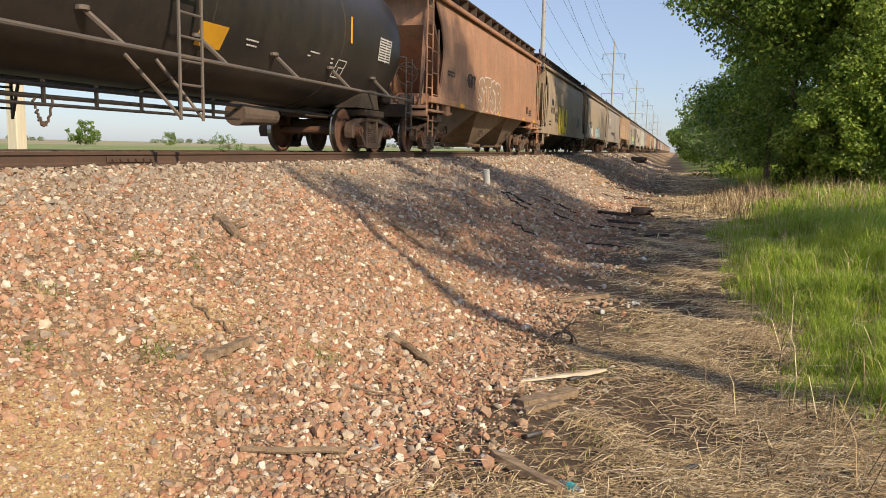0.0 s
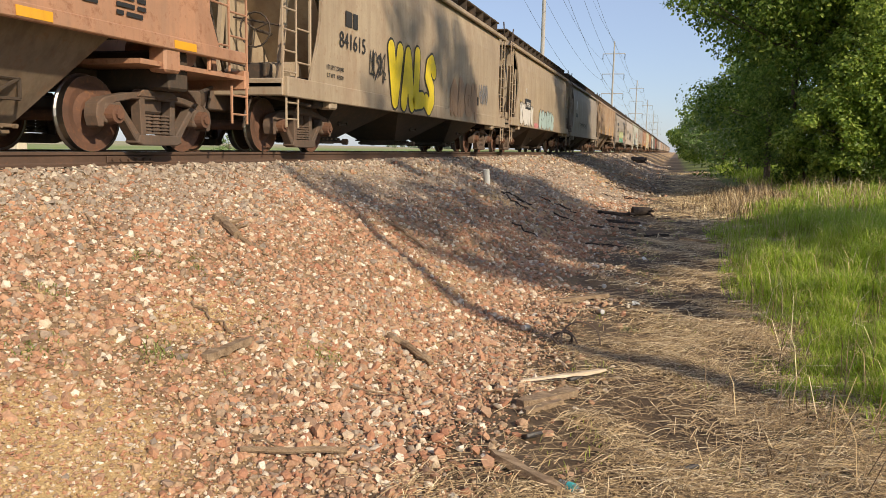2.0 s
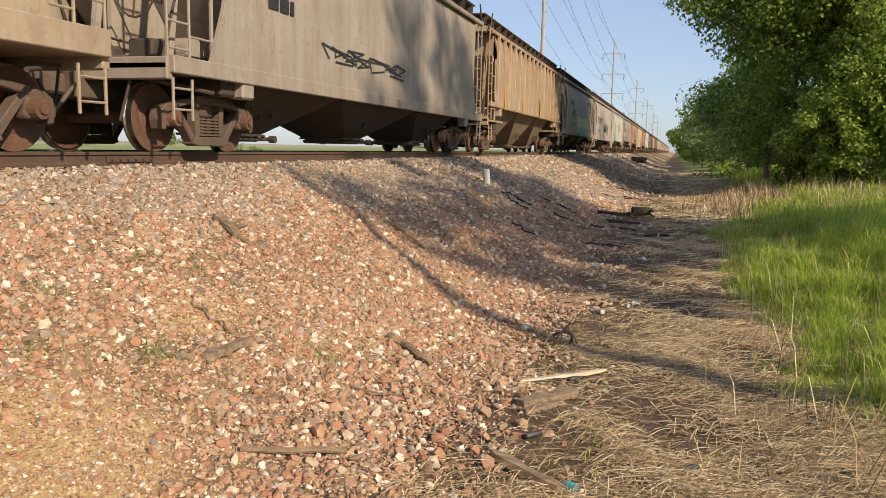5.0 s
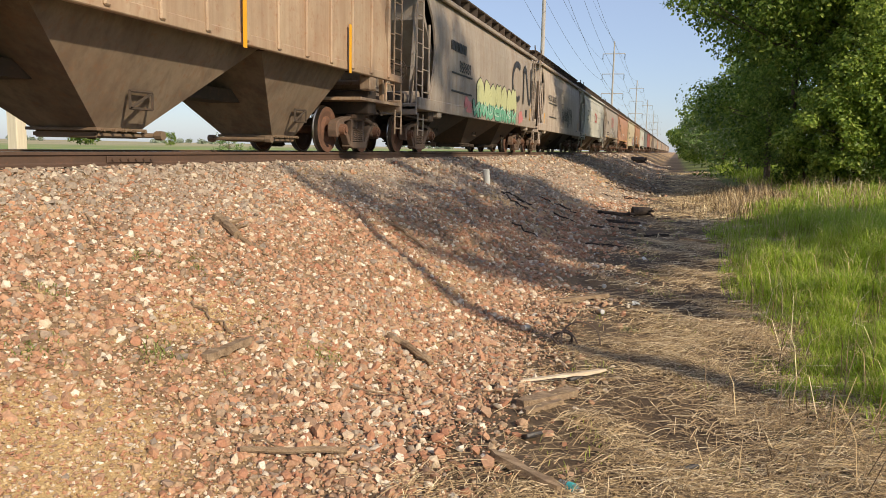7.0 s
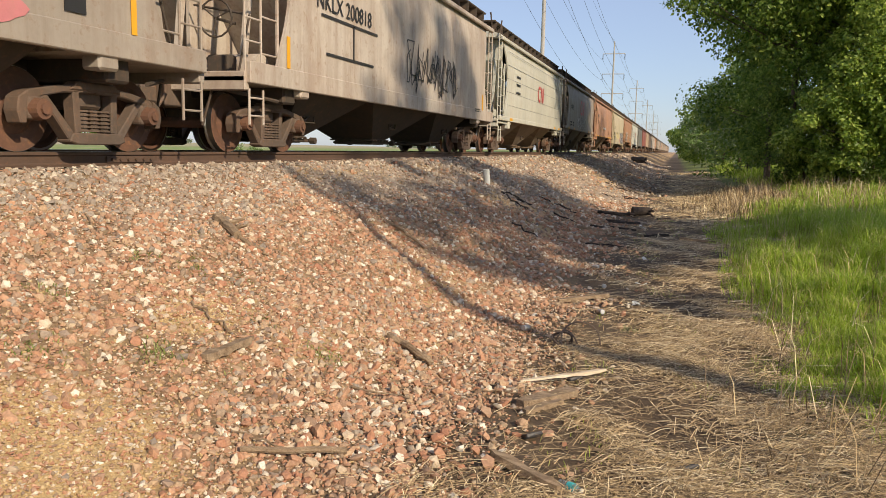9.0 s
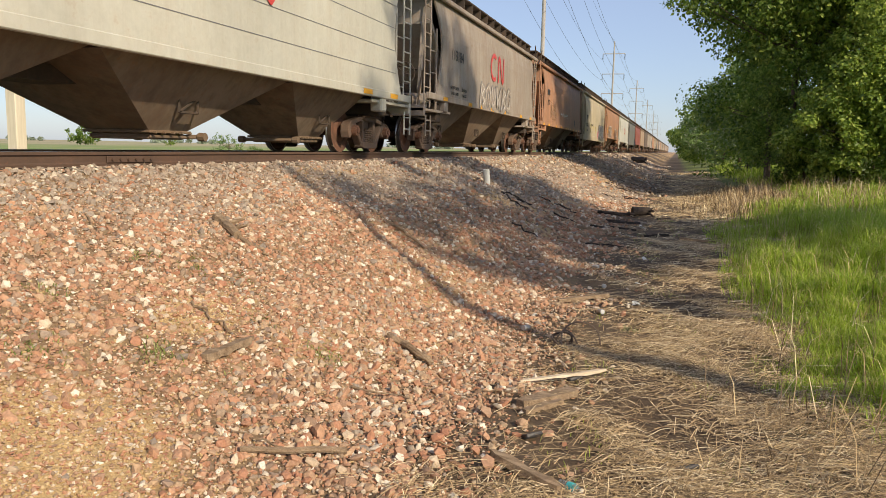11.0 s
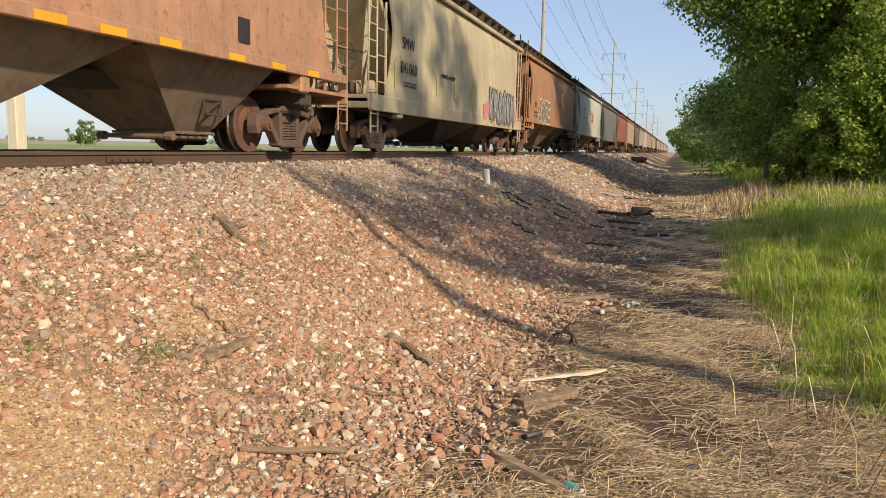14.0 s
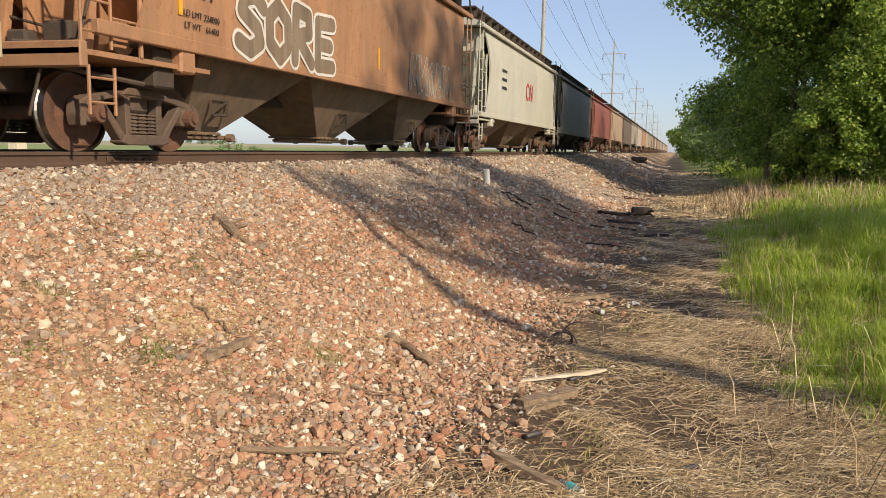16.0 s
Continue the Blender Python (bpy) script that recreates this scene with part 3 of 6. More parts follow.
def roof_gear(car, L, mat, full):
    half = L / 2 - 0.95
    rf = B()
    prism(rf, [(-1.56, 4.02), (-1.5, 4.14), (-0.9, 4.36), (0, 4.44), (0.9, 4.36), (1.5, 4.14), (1.56, 4.02), (0, 4.1)], -half - 0.25, half + 0.25, "y")
    part("roof", rf, mat, car)
    eave = B()
    for s in (-1, 1):
        box(eave, s * 1.56 - 0.045, s * 1.56 + 0.045, -half - 0.25, half + 0.25, 3.96, 4.08, 0.015)
    part("eave_rail", eave, mat, car)
    rb = B()
    for s in (-1, 1):
        box(rb, s * 1.05 - 0.24, s * 1.05 + 0.24, -half - 0.3, half + 0.3, 4.58, 4.62)
        if full:
            n = 16
            for k in range(n):
                y = -half + 2 * half * k / (n - 1)
                box(rb, s * 1.05 - 0.24, s * 1.05 + 0.24, y - 0.02, y + 0.02, 4.3, 4.58)
    for e in (-1, 1):
        for x in (-1.5, 1.5):
            rod(rb, (x, e * (half + 0.4), 4.0), (x, e * (half + 0.1), 4.62), 0.025)
    part("running_board", rb, M["under"], car, "dark grated roof walkway")
    if full:
        for k in range(8):
            y = -half + 0.9 + (2 * half - 1.8) * k / 7
            bm = lathe(B(), [(4.4, 0.42), (4.52, 0.42), (4.56, 0.35)], 14, "z")
            bmesh.ops.translate(bm, verts=bm.verts, vec=(0, y, 0))
            part("roof_hatch", bm, mat, car)


def plate(car, name, y, z, w, h, mat, x, label=""):
    return part(name, box(B(), x - 0.003, x + 0.004, y - w / 2, y + w / 2, z - h / 2, z + h / 2), mat, car, label)


def lettering(car, text, y, z, size, mat, x, label, name="lettering"):
    cu = bpy.data.curves.new(name, "FONT")
    cu.body, cu.size, cu.extrude, cu.align_x = text, size, 0.002, "CENTER"
    tmp = bpy.data.objects.new("tmp", cu)
    me = bpy.data.meshes.new_from_object(tmp)
    bpy.data.objects.remove(tmp)
    me.materials.clear()
    me.materials.append(mat)
    ob = new(name, me)
    ob.parent = car
    ob.matrix_basis = pose(x + 0.005, y, z, 90, 0, 90)
    return tagged(ob, label)


def blob(bm, cy, cz, w, h, x, rnd, n=22, lean=0.0, low=1.08):
    """A fat rounded letter-like patch, a few millimetres thick."""
    ph = [rnd.uniform(0, 6.28) for _ in range(3)]
    am = [rnd.uniform(0.04, 0.2) for _ in range(3)]
    pts = []
    for k in range(n):
        a = k * math.tau / n
        r = 1 + am[0] * math.sin(2 * a + ph[0]) + am[1] * math.sin(3 * a + ph[1]) + am[2] * math.sin(5 * a + ph[2])
        c, s = math.cos(a), math.sin(a)
        sq = 1 / max(abs(c), abs(s)) ** 0.6
        pts.append((cy + 0.5 * w * r * c * sq + lean * s * h * 0.5, max(low + 0.004 * k / n, cz + 0.5 * h * r * s * sq)))
    prism(bm, pts, x, x + 0.003)


def patch(car, name, y, z, w, h, mat, x, label=""):
    """A ragged sprayed patch of a few overlapping blots, in one mesh."""
    rnd = random.Random(int(1000 * (y + z)))
    bm = B()
    for k in range(4):
        blob(bm, y + rnd.uniform(-0.3, 0.3) * w, z + rnd.uniform(-0.25, 0.25) * h, w * rnd.uniform(0.4, 0.75), h * rnd.uniform(0.45, 0.8), x + 0.0006 * k, rnd)
    return part(name, bm, mat, car, label)


STROKES = {
    "V": [[(0, 1), (0.45, 0), (1, 1)]],
    "A": [[(0, 0), (0.5, 1), (1, 0)], [(0.25, 0.38), (0.75, 0.38)]],
    "L": [[(0.12, 1), (0.1, 0.05), (0.95, 0.1)]],
    "S": [[(0.95, 0.82), (0.6, 1), (0.2, 0.9), (0.12, 0.66), (0.75, 0.42), (0.88, 0.18), (0.5, 0), (0.05, 0.12)]],
    "T": [[(0, 0.95), (1, 0.98)], [(0.5, 0.95), (0.45, 0)]],
    "R": [[(0.1, 0), (0.12, 1), (0.75, 0.95), (0.8, 0.6), (0.2, 0.48), (0.95, 0)]],
    "O": [[(0.5, 1), (0.1, 0.75), (0.08, 0.25), (0.5, 0), (0.9, 0.25), (0.92, 0.75), (0.5, 1)]],
    "E": [[(0.95, 1), (0.12, 0.95), (0.1, 0.02), (0.95, 0.05)], [(0.1, 0.5), (0.8, 0.5)]],
    # shapes that stand for lettering nobody can read
    "1": [[(0, 0.1), (0.2, 1), (0.5, 0.25), (0.8, 1), (1, 0)]],
    "2": [[(0.1, 0), (0.1, 0.7), (0.5, 1), (0.9, 0.7), (0.9, 0)], [(0.5, 0.55), (0.5, 0.1)]],
    "3": [[(0.9, 0.9), (0.4, 1), (0.1, 0.6), (0.3, 0.1), (0.9, 0.05), (0.9, 0.45)]],
    "4": [[(0.1, 1), (0.3, 0.1), (0.6, 0.6)], [(0.9, 1), (0.6, 0.6), (0.8, 0)]],
    "5": [[(0.15, 1), (0.15, 0.3), (0.5, 0), (0.85, 0.3), (0.85, 1)], [(0.5, 0.9), (0.5, 0.4)]],
    "6": [[(0.1, 0), (0.4, 1), (0.9, 0.8), (0.4, 0.5), (0.95, 0.2), (0.6, 0)]],
}


def capsule(bm, p, q, r, x):
    """One flat stroke of paint with round ends, from p to q in (y, z)."""
    a = math.atan2(q[1] - p[1], q[0] - p[0])
    pts = [(q[0] + r * math.cos(a + t), q[1] + r * math.sin(a + t)) for t in [radians(-90 + 30 * k) for k in range(7)]]
    pts += [(p[0] + r * math.cos(a + t), p[1] + r * math.sin(a + t)) for t in [radians(90 + 30 * k) for k in range(7)]]
    prism(bm, pts, x, x + 0.002)


def strokes(paths, r, x, step=0.0002):
    bm = B()
    n = 0
    for path in paths:
        for p, q in zip(path[:-1], path[1:]):
            capsule(bm, p, q, r, x + step * n)
            n += 1
    return bm


def graffiti(car, word, y0, y1, z0, z1, fill, line, x, fat=0.15, edge_w=0.035, label="", slant=0.1, shine=None):
    """Sprayed letters one by one: an outline coat of fat strokes, the fill on it and, where shine is given, thin highlights."""
    rnd = random.Random(word)
    w = (y1 - y0) / len(word)
    for k, ch in enumerate(word):
        cy, h = y0 + w * k, (z1 - z0) * rnd.uniform(0.9, 1.02)
        r = fat * min(w, h)
        drop = rnd.uniform(0, 0.06) * h
        lean = rnd.uniform(-0.5, 1.0) * slant * h
        paths = [[(cy + r + (w * 1.16 - 2 * r) * u + lean * (v - 0.5), z0 + drop + r + (h - 2 * r) * v) for u, v in path] for path in STROKES[ch]]
        letter = part("graffiti_letter", strokes(paths, r + edge_w, x + 0.002 + 0.0003 * (k % 2)), line, car, label)
        part("fill", strokes(paths, r, x + 0.0065), fill, letter)
        if shine:
            off = [[(u - 0.45 * r, v + 0.3 * r) for u, v in path] for path in paths]
            part("highlight", strokes(off, 0.012, x + 0.011), shine, letter)


def emblem(car, y, z, w, h, r, mat, x, label):
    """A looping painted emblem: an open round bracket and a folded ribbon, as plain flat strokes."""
    c = [(y + w * (0.2 + 0.22 * math.cos(a)), z + 0.5 * h * math.sin(a)) for a in [radians(60 + 24 * k) for k in range(11)]]
    d = [(y + w * u, z + h * v) for u, v in ((0.52, -0.5), (0.52, 0.38), (0.57, 0.5), (0.64, 0.4), (0.8, -0.4), (0.87, -0.5), (0.92, -0.38), (0.92, 0.5))]
    part("painted_emblem", strokes([c, d], r, x + 0.002, 0.0001), mat, car, label)


def scribble(car, seed, y0, y1, z0, z1, mat, x, n=14, r=0.014, label="sprayed scribble tag"):
    rnd = random.Random(seed)
    bm = B()
    for k in range(n):
        cy = y0 + (y1 - y0) * (k + 0.5) / n
        p = None
        for j in range(7):
            q = (cy + (y1 - y0) / n * rnd.uniform(-1.2, 1.2), rnd.uniform(z0, z1))
            if p:
                d = Vector((q[0] - p[0], q[1] - p[1]))
                if d.length > 0.02:
                    nrm = Vector((-d.y, d.x)).normalized() * r
                    prism(bm, [(p[0] + nrm.x, p[1] + nrm.y), (q[0] + nrm.x, q[1] + nrm.y), (q[0] - nrm.x, q[1] - nrm.y), (p[0] - nrm.x, p[1] - nrm.y)], x + 0.004 + 0.0002 * j, x + 0.007 + 0.0002 * j)
            p = q
    part("graffiti_tag", bm, mat, car, label)


def bars(car, y, z, w, rows, mat, x, h=0.05, gap=0.09):
    """Small stencilled data that cannot be read, as plain bars."""
    bm = B()
    rnd = random.Random(int(100 * (y + 20)))
    for k in range(rows):
        u = y - w / 2
        while u < y + w / 2 - 0.04:
            d = rnd.uniform(0.08, 0.3)
            e = min(u + d, y + w / 2)
            box(bm, x + 0.001, x + 0.004, u, e, z - k * gap - h / 2, z - k * gap + h / 2)
            u = e + 0.05
    part("stencil_bar", bm, mat, car)


def make_hopper(label, L, mat, zb=1.33, sill=0.0, ribs=0, full=True, bays=3, roof=None, half_w=1.58, cut=0.55, group="freight cars of the train"):
    """Covered hopper car. zb: the bottom of its side sheets; sill: height of a plain side sill below them."""
    car = thing("hopper_car", label, "hopper car", group)
    yl = L / 2 - 1.25
    for s in (1, -1):
        part("side_sheet", make_side(s, zb, half_w, yl, cut), mat, car)
        sb = B()
        lo = zb - sill if sill else zb - 0.14
        ext = L / 2 - 0.55 if sill else yl + 0.55
        box(sb, s * (half_w - 0.038) - 0.05, s * (half_w - 0.038) + 0.05, -ext, ext, lo, zb + 0.02, 0.012)
        part("side_sill", sb, mat, car)
        if ribs and (s > 0 or full):
            for k in range(ribs):
                y = -yl + 0.35 + (2 * yl - 0.7) * k / (ribs - 1)
                part("side_rib", box(B(), s * half_w - 0.07, s * half_w + 0.05, y - 0.055, y + 0.055, zb - 0.1, 4.0, 0.02), mat, car)
    zo = 0.29
    for y0, y1, yc in ((-5.6, -2.3, -4.5), (-2.3, 2.3, 0.0), (2.3, 5.6, 4.45)):
        # under a side sill the darker colour paints in the shade on bay and gate
        part("hopper_bay", hopper_bay(zb + 0.02 - sill * 0.4, zo, y0, y1, yc, 1.36), M["under"] if sill else M["under_paint"], car)
        part("outlet_gate", outlet(yc, zo, -1 if yc > 1 else 1), M["under"] if sill else M["gate"], car)
        if full:
            part("vibrator_bracket", hatch_frame(yc, 0.66, 0.88), M["under"], car)
    if full:
        for y in (-5.6, -2.3, 2.3, 5.6):
            part("bay_seam", box(B(), -1.44, 1.44, y - 0.02, y + 0.02, zb - 0.12 - sill * 0.4, zb - 0.02 - sill * 0.4), M["under"], car)
    cs = box(B(), -0.3, 0.3, -L / 2 + 1.0, L / 2 - 1.0, 0.84, 1.05)
    part("centre_sill", cs, M["under"], car)
    for e in (-1, 1):
        end_gear(car, e, L, zb, mat, full)
    roof_gear(car, L, roof or mat, full)
    wheels = []
    for e in (-1, 1):
        wheels += make_truck(car, e * (L / 2 - TRUCK_IN), full)
    car["wheels"] = len(wheels)
    return car


M["gate"] = worn("outlet_gate_dusty_steel", (0.24, 0.17, 0.11), (0.12, 0.085, 0.06), (0.24, 0.12, 0.06), 0.6, 0.8, 0.0, False)
M["under_paint"] = worn("hopper_bay_grimy_paint", (0.29, 0.225, 0.16), (0.12, 0.085, 0.06), (0.2, 0.11, 0.06), 0.7, 0.8)
TRAIN = []


def rebase(k):
    """Length and centre of car k in the train."""
    return JOINTS[k + 1] - JOINTS[k], (JOINTS[k + 1] + JOINTS[k]) / 2


def simple_rows(k):
    L, c = rebase(k)
    return [(t, pose(TRACK_X, c - SPEED * t, RAIL_Z)) for t in (0.0, 2.0, 4.0, 6.0, 8.0, 10.0, 12.0, 14.0, 16.0)]


SPECS = {
    1: dict(label="rust-streaked orange covered hopper car with white outline graffiti", mat="orange", zb=1.42),
    2: dict(label="cream covered hopper car with a yellow bubble graffiti", mat="cream", zb=1.21, sill=0.3),
    3: dict(label="tan-grey covered hopper car with a black number panel", mat="cream", zb=1.33, sill=0.28),
    4: dict(label="light grey flat-sided covered hopper car", mat="grey", zb=1.2, sill=0.2),
    5: dict(label="tan rib-sided covered hopper car streaked with rust", mat="tan", zb=1.7, ribs=16),
    6: dict(label="grey covered hopper car with mint green graffiti", mat="grey", zb=1.33, sill=0.27),
    7: dict(label="pale grey covered hopper car with black lettering", mat="white", zb=1.33, sill=0.3),
    8: dict(label="off-white covered hopper car with a red mark", mat="clean", zb=1.3),
    9: dict(label="light grey covered hopper car with red and white graffiti", mat="grey", zb=1.51),
    10: dict(label="rusty orange covered hopper car with yellow markers", mat="orange", zb=1.43),
    11: dict(label="pale cream covered hopper car with silver graffiti", mat="pale", zb=1.2, sill=0.32),
    12: dict(label="orange covered hopper car with white graffiti", mat="orange2", zb=1.43),
    13: dict(label="chalky white covered hopper car with a red mark", mat="clean", zb=1.3),
    14: dict(label="dark teal covered hopper car", mat="teal", zb=1.33, sill=0.3),
    15: dict(label="weathered red covered hopper car", mat="red", zb=1.33),
}
FAR = ["cream", "tan", "dark", "grey", "white", "orange", "cream", "grey", "tan", "dark", "white", "orange2", "cream", "teal", "tan"]


def make_train():
    for k in range(1, len(JOINTS) - 1):
        L, c = rebase(k)
        sp = dict(SPECS.get(k) or dict(label=FAR[k % len(FAR)].replace("2", "") + " weathered covered hopper car far down the train", mat=FAR[k % len(FAR)], zb=1.33, sill=0.3 if k % 2 else 0.0))
        sp["mat"] = M[sp["mat"]]
        car = make_hopper(L=L, full=k <= 14, **sp)
        car.matrix_basis = pose(TRACK_X, c, RAIL_Z)
        TRAIN.append((k, car))


make_train()



# ---------- tank car at the head of the view ----------
def make_tank_car(L):
    car = thing("tank_car", "black tank car with yellow markers and grimy trucks", "tank car", "freight cars of the train")
    R, zc, hl = 1.5, 2.38, 7.95
    prof = [(-hl, 0.05), (-hl + 0.03, 0.5), (-hl + 0.16, 0.95), (-hl + 0.42, 1.32), (-hl + 0.75, R)]
    for k in range(9):
        prof.append((-hl + 0.75 + (2 * hl - 1.5) * (k + 0.5) / 9, R))
    prof += [(-a, r) for a, r in prof[:5][::-1]]
    bm = lathe(B(), prof, 48, "y")
    bmesh.ops.translate(bm, verts=bm.verts, vec=(0, 0, zc))
    tank = part("tank", bm, M["black"], car)
    for p in tank.data.polygons:
        p.use_smooth = True
    for y in (-4.2, 0.0, 4.2):
        bm = lathe(B(), [(y - 0.05, R + 0.001), (y - 0.045, R + 0.012), (y + 0.045, R + 0.012), (y + 0.05, R + 0.001)], 48, "y")
        bmesh.ops.translate(bm, verts=bm.verts, vec=(0, 0, zc))
        part("weld_band", bm, M["black"], car)
    for s in (1, -1):
        part("side_handrail", rod(B(), (s * 1.58, -7.6, 1.22), (s * 1.58, 7.7, 1.22), 0.03, 8), M["steel_dark"], car, "grey pipe handrail along the tank")
        for k in range(7):
            y = -6.3 + 2.1 * k
            bm = rod(B(), (s * 1.58, y, 1.22), (s * 1.28, y - 0.3, 1.6), 0.035, 6)
            lathe_at(bm, (s * 1.3, y - 0.3, 1.56), 0.08, 0.05)
            part("handrail_bracket", bm, M["steel_dark"], car)
        bm = B()
        ladder(bm, s * 1.6, -1.1, -0.62, 0.42, 4.0, 12, 0.018)
        rod(bm, (s * 1.6, -1.1, 0.45), (s * 1.1, -1.5, 1.2), 0.025)
        rod(bm, (s * 1.6, -0.62, 0.45), (s * 1.1, -0.9, 1.2), 0.025)
        part("side_ladder", bm, M["steel_dark"], car)
    for k, (y, a, w, h) in enumerate(((0.05, -30, 0.62, 0.36), (-2.75, -10, 0.62, 0.3), (4.45, -1, 0.07, 0.5))):
        bm = box(B(), R + 0.004, R + 0.012, y - w / 2, y + w / 2, -h / 2, h / 2)
        bmesh.ops.rotate(bm, verts=bm.verts, cent=(0, 0, 0), matrix=Matrix.Rotation(radians(-a), 3, "Y"))
        bmesh.ops.translate(bm, verts=bm.verts, vec=(0, 0, zc))
        part("marker", bm, M["yellow"], car, "yellow reflective marker")
    def on_tank(bm, a):
        bmesh.ops.rotate(bm, verts=bm.verts, cent=(0, 0, 0), matrix=Matrix.Rotation(radians(-a), 3, "Y"))
        bmesh.ops.translate(bm, verts=bm.verts, vec=(0, 0, zc))
        return bm
    x = R + 0.008
    tb = B()
    for k in range(9):
        box(tb, x, x + 0.003, 5.95, 6.55, 0.22 - 0.055 * k, 0.25 - 0.055 * k)
    for y in (5.92, 6.3, 6.56):
        box(tb, x, x + 0.004, y, y + 0.02, -0.24, 0.26)
    part("data_panel", on_tank(tb, -8), M["g_white"], car, "white stencilled data table")
    fr = B()
    for y0, y1, z0, z1 in ((4.1, 4.5, 0.17, 0.19), (4.1, 4.5, -0.19, -0.17), (4.1, 4.12, -0.19, 0.19), (4.48, 4.5, -0.19, 0.19), (4.12, 4.48, 0.02, 0.04), (4.26, 4.28, -0.17, 0.02)):
        box(fr, x, x + 0.003, y0, y1, z0, z1)
    part("stencil_frame", on_tank(fr, -31), M["g_white"], car, "white stencilled box")
    st = B()
    for k, (y, z, w) in enumerate(((2.95, 0.06, 0.6), (2.9, -0.02, 0.25), (3.8, 0.03, 0.12), (3.84, -0.05, 0.12), (0.9, -0.02, 0.55), (0.95, -0.1, 0.5))):
        for j in range(max(2, int(w / 0.09))):
            box(st, x, x + 0.003, y + 0.06 * j, y + 0.06 * j + 0.045, z - 0.013, z + 0.013)
    part("stencil_bar", on_tank(st, -26), M["g_white"], car, "small white stencils")
    # brake rigging and piping below the tank
    for x0, z, y0, y1, r in ((0.75, 0.62, -6.0, 1.3, 0.028), (0.85, 0.74, -6.0, 5.2, 0.025), (0.3, 0.82, -6.5, 6.5, 0.04), (0.95, 0.52, -5.0, 1.3, 0.02)):
        part("brake_pipe", rod(B(), (x0, y0, z), (x0, y1, z), r, 8), M["black"], car)
    for k in range(8):
        y = -5.0 + 0.82 * k
        part("pipe_hanger", box(B(), 0.83, 0.87, y - 0.015, y + 0.015, 0.52, 0.8), M["black"], car)
    part("bottom_outlet", lathe_shift(B(), -2.9, 0.8), M["under"], car)
    part("brake_cylinder", rod(B(), (0.75, 1.5, 0.62), (0.75, 2.7, 0.62), 0.2, 16, 0.15), M["truck"], car, "dusty brake cylinder")
    ch = B()
    for k in range(16):
        a = -1.0 + 2.0 * k / 15
        y, z = -2.65 + 0.13 * a, 0.3 + 0.26 * a * a
        lathe_link(ch, (0.95, y, z), k)
    part("safety_chain", ch, M["under"], car)
    for e in (-1, 1):
        ye = L / 2 - 0.55
        bm = B()
        box(bm, -0.3, 0.3, min(e * 4.9, e * (ye + 0.1)), max(e * 4.9, e * (ye + 0.1)), 0.72, 1.02, 0.02)
        box(bm, -1.5, 1.5, min(e * (ye - 0.15), e * ye), max(e * (ye - 0.15), e * ye), 0.85, 1.15, 0.015)
        box(bm, -1.2, 1.2, min(e * 5.9, e * 7.0), max(e * 5.9, e * 7.0), 0.78, 0.92, 0.02)
        prism(bm, [(e * 5.7, 0.95), (e * 6.9, 0.95), (e * 6.7, 1.5), (e * 5.9, 1.2)], -1.1, 1.1)
        part("stub_sill", bm, M["under"], car)
        bm = B()
        box(bm, -0.09, 0.09, min(e * ye, e * (L / 2 + 0.02)), max(e * ye, e * (L / 2 + 0.02)), 0.72, 0.98, 0.03)
        part("coupler", bm, M["truck"], car)
        for s in (1, -1):
            bm = B()
            ladder(bm, s * 1.5, e * (ye - 0.06), e * (ye - 0.45), 0.4, 2.2, 5)
            rod(bm, (s * 1.5, e * (ye - 0.45), 2.2), (s * 1.3, e * 7.1, 2.2), 0.018)
            part("end_ladder", bm, M["steel_dark"], car)
        bx = box(B(), 0.6, 1.0, e * 7.75 - 0.2, e * 7.75 + 0.2, 1.15, 1.6, 0.03)
        rod(bx, (1.0, e * 7.4, 1.2), (1.25, e * 7.2, 1.7), 0.05)
        part("brake_valve", bx, M["under"], car)
    for e in (-1, 1):
        make_truck(car, e * (L / 2 - TRUCK_IN), True)
    return car


def lathe_shift(bm, y, z):
    lathe(bm, [(0.3, 0.2), (0.42, 0.2), (0.45, 0.32), (0.5, 0.32), (0.55, 0.24), (1.0, 0.24)], 16, "z")
    bmesh.ops.translate(bm, verts=bm.verts, vec=(0, y, 0.1))
    return bm


def lathe_link(bm, c, k):
    d = Vector((0, 0.0, 0.03)) if k % 2 else Vector((0.0, 0.02, 0.02))
    rod(bm, Vector(c) - d, Vector(c) + d, 0.014, 6)


M["steel_dark"] = worn("grey_black_pipe", (0.1, 0.095, 0.09), (0.16, 0.12, 0.09), (0.2, 0.12, 0.07), 0.5, 0.6)


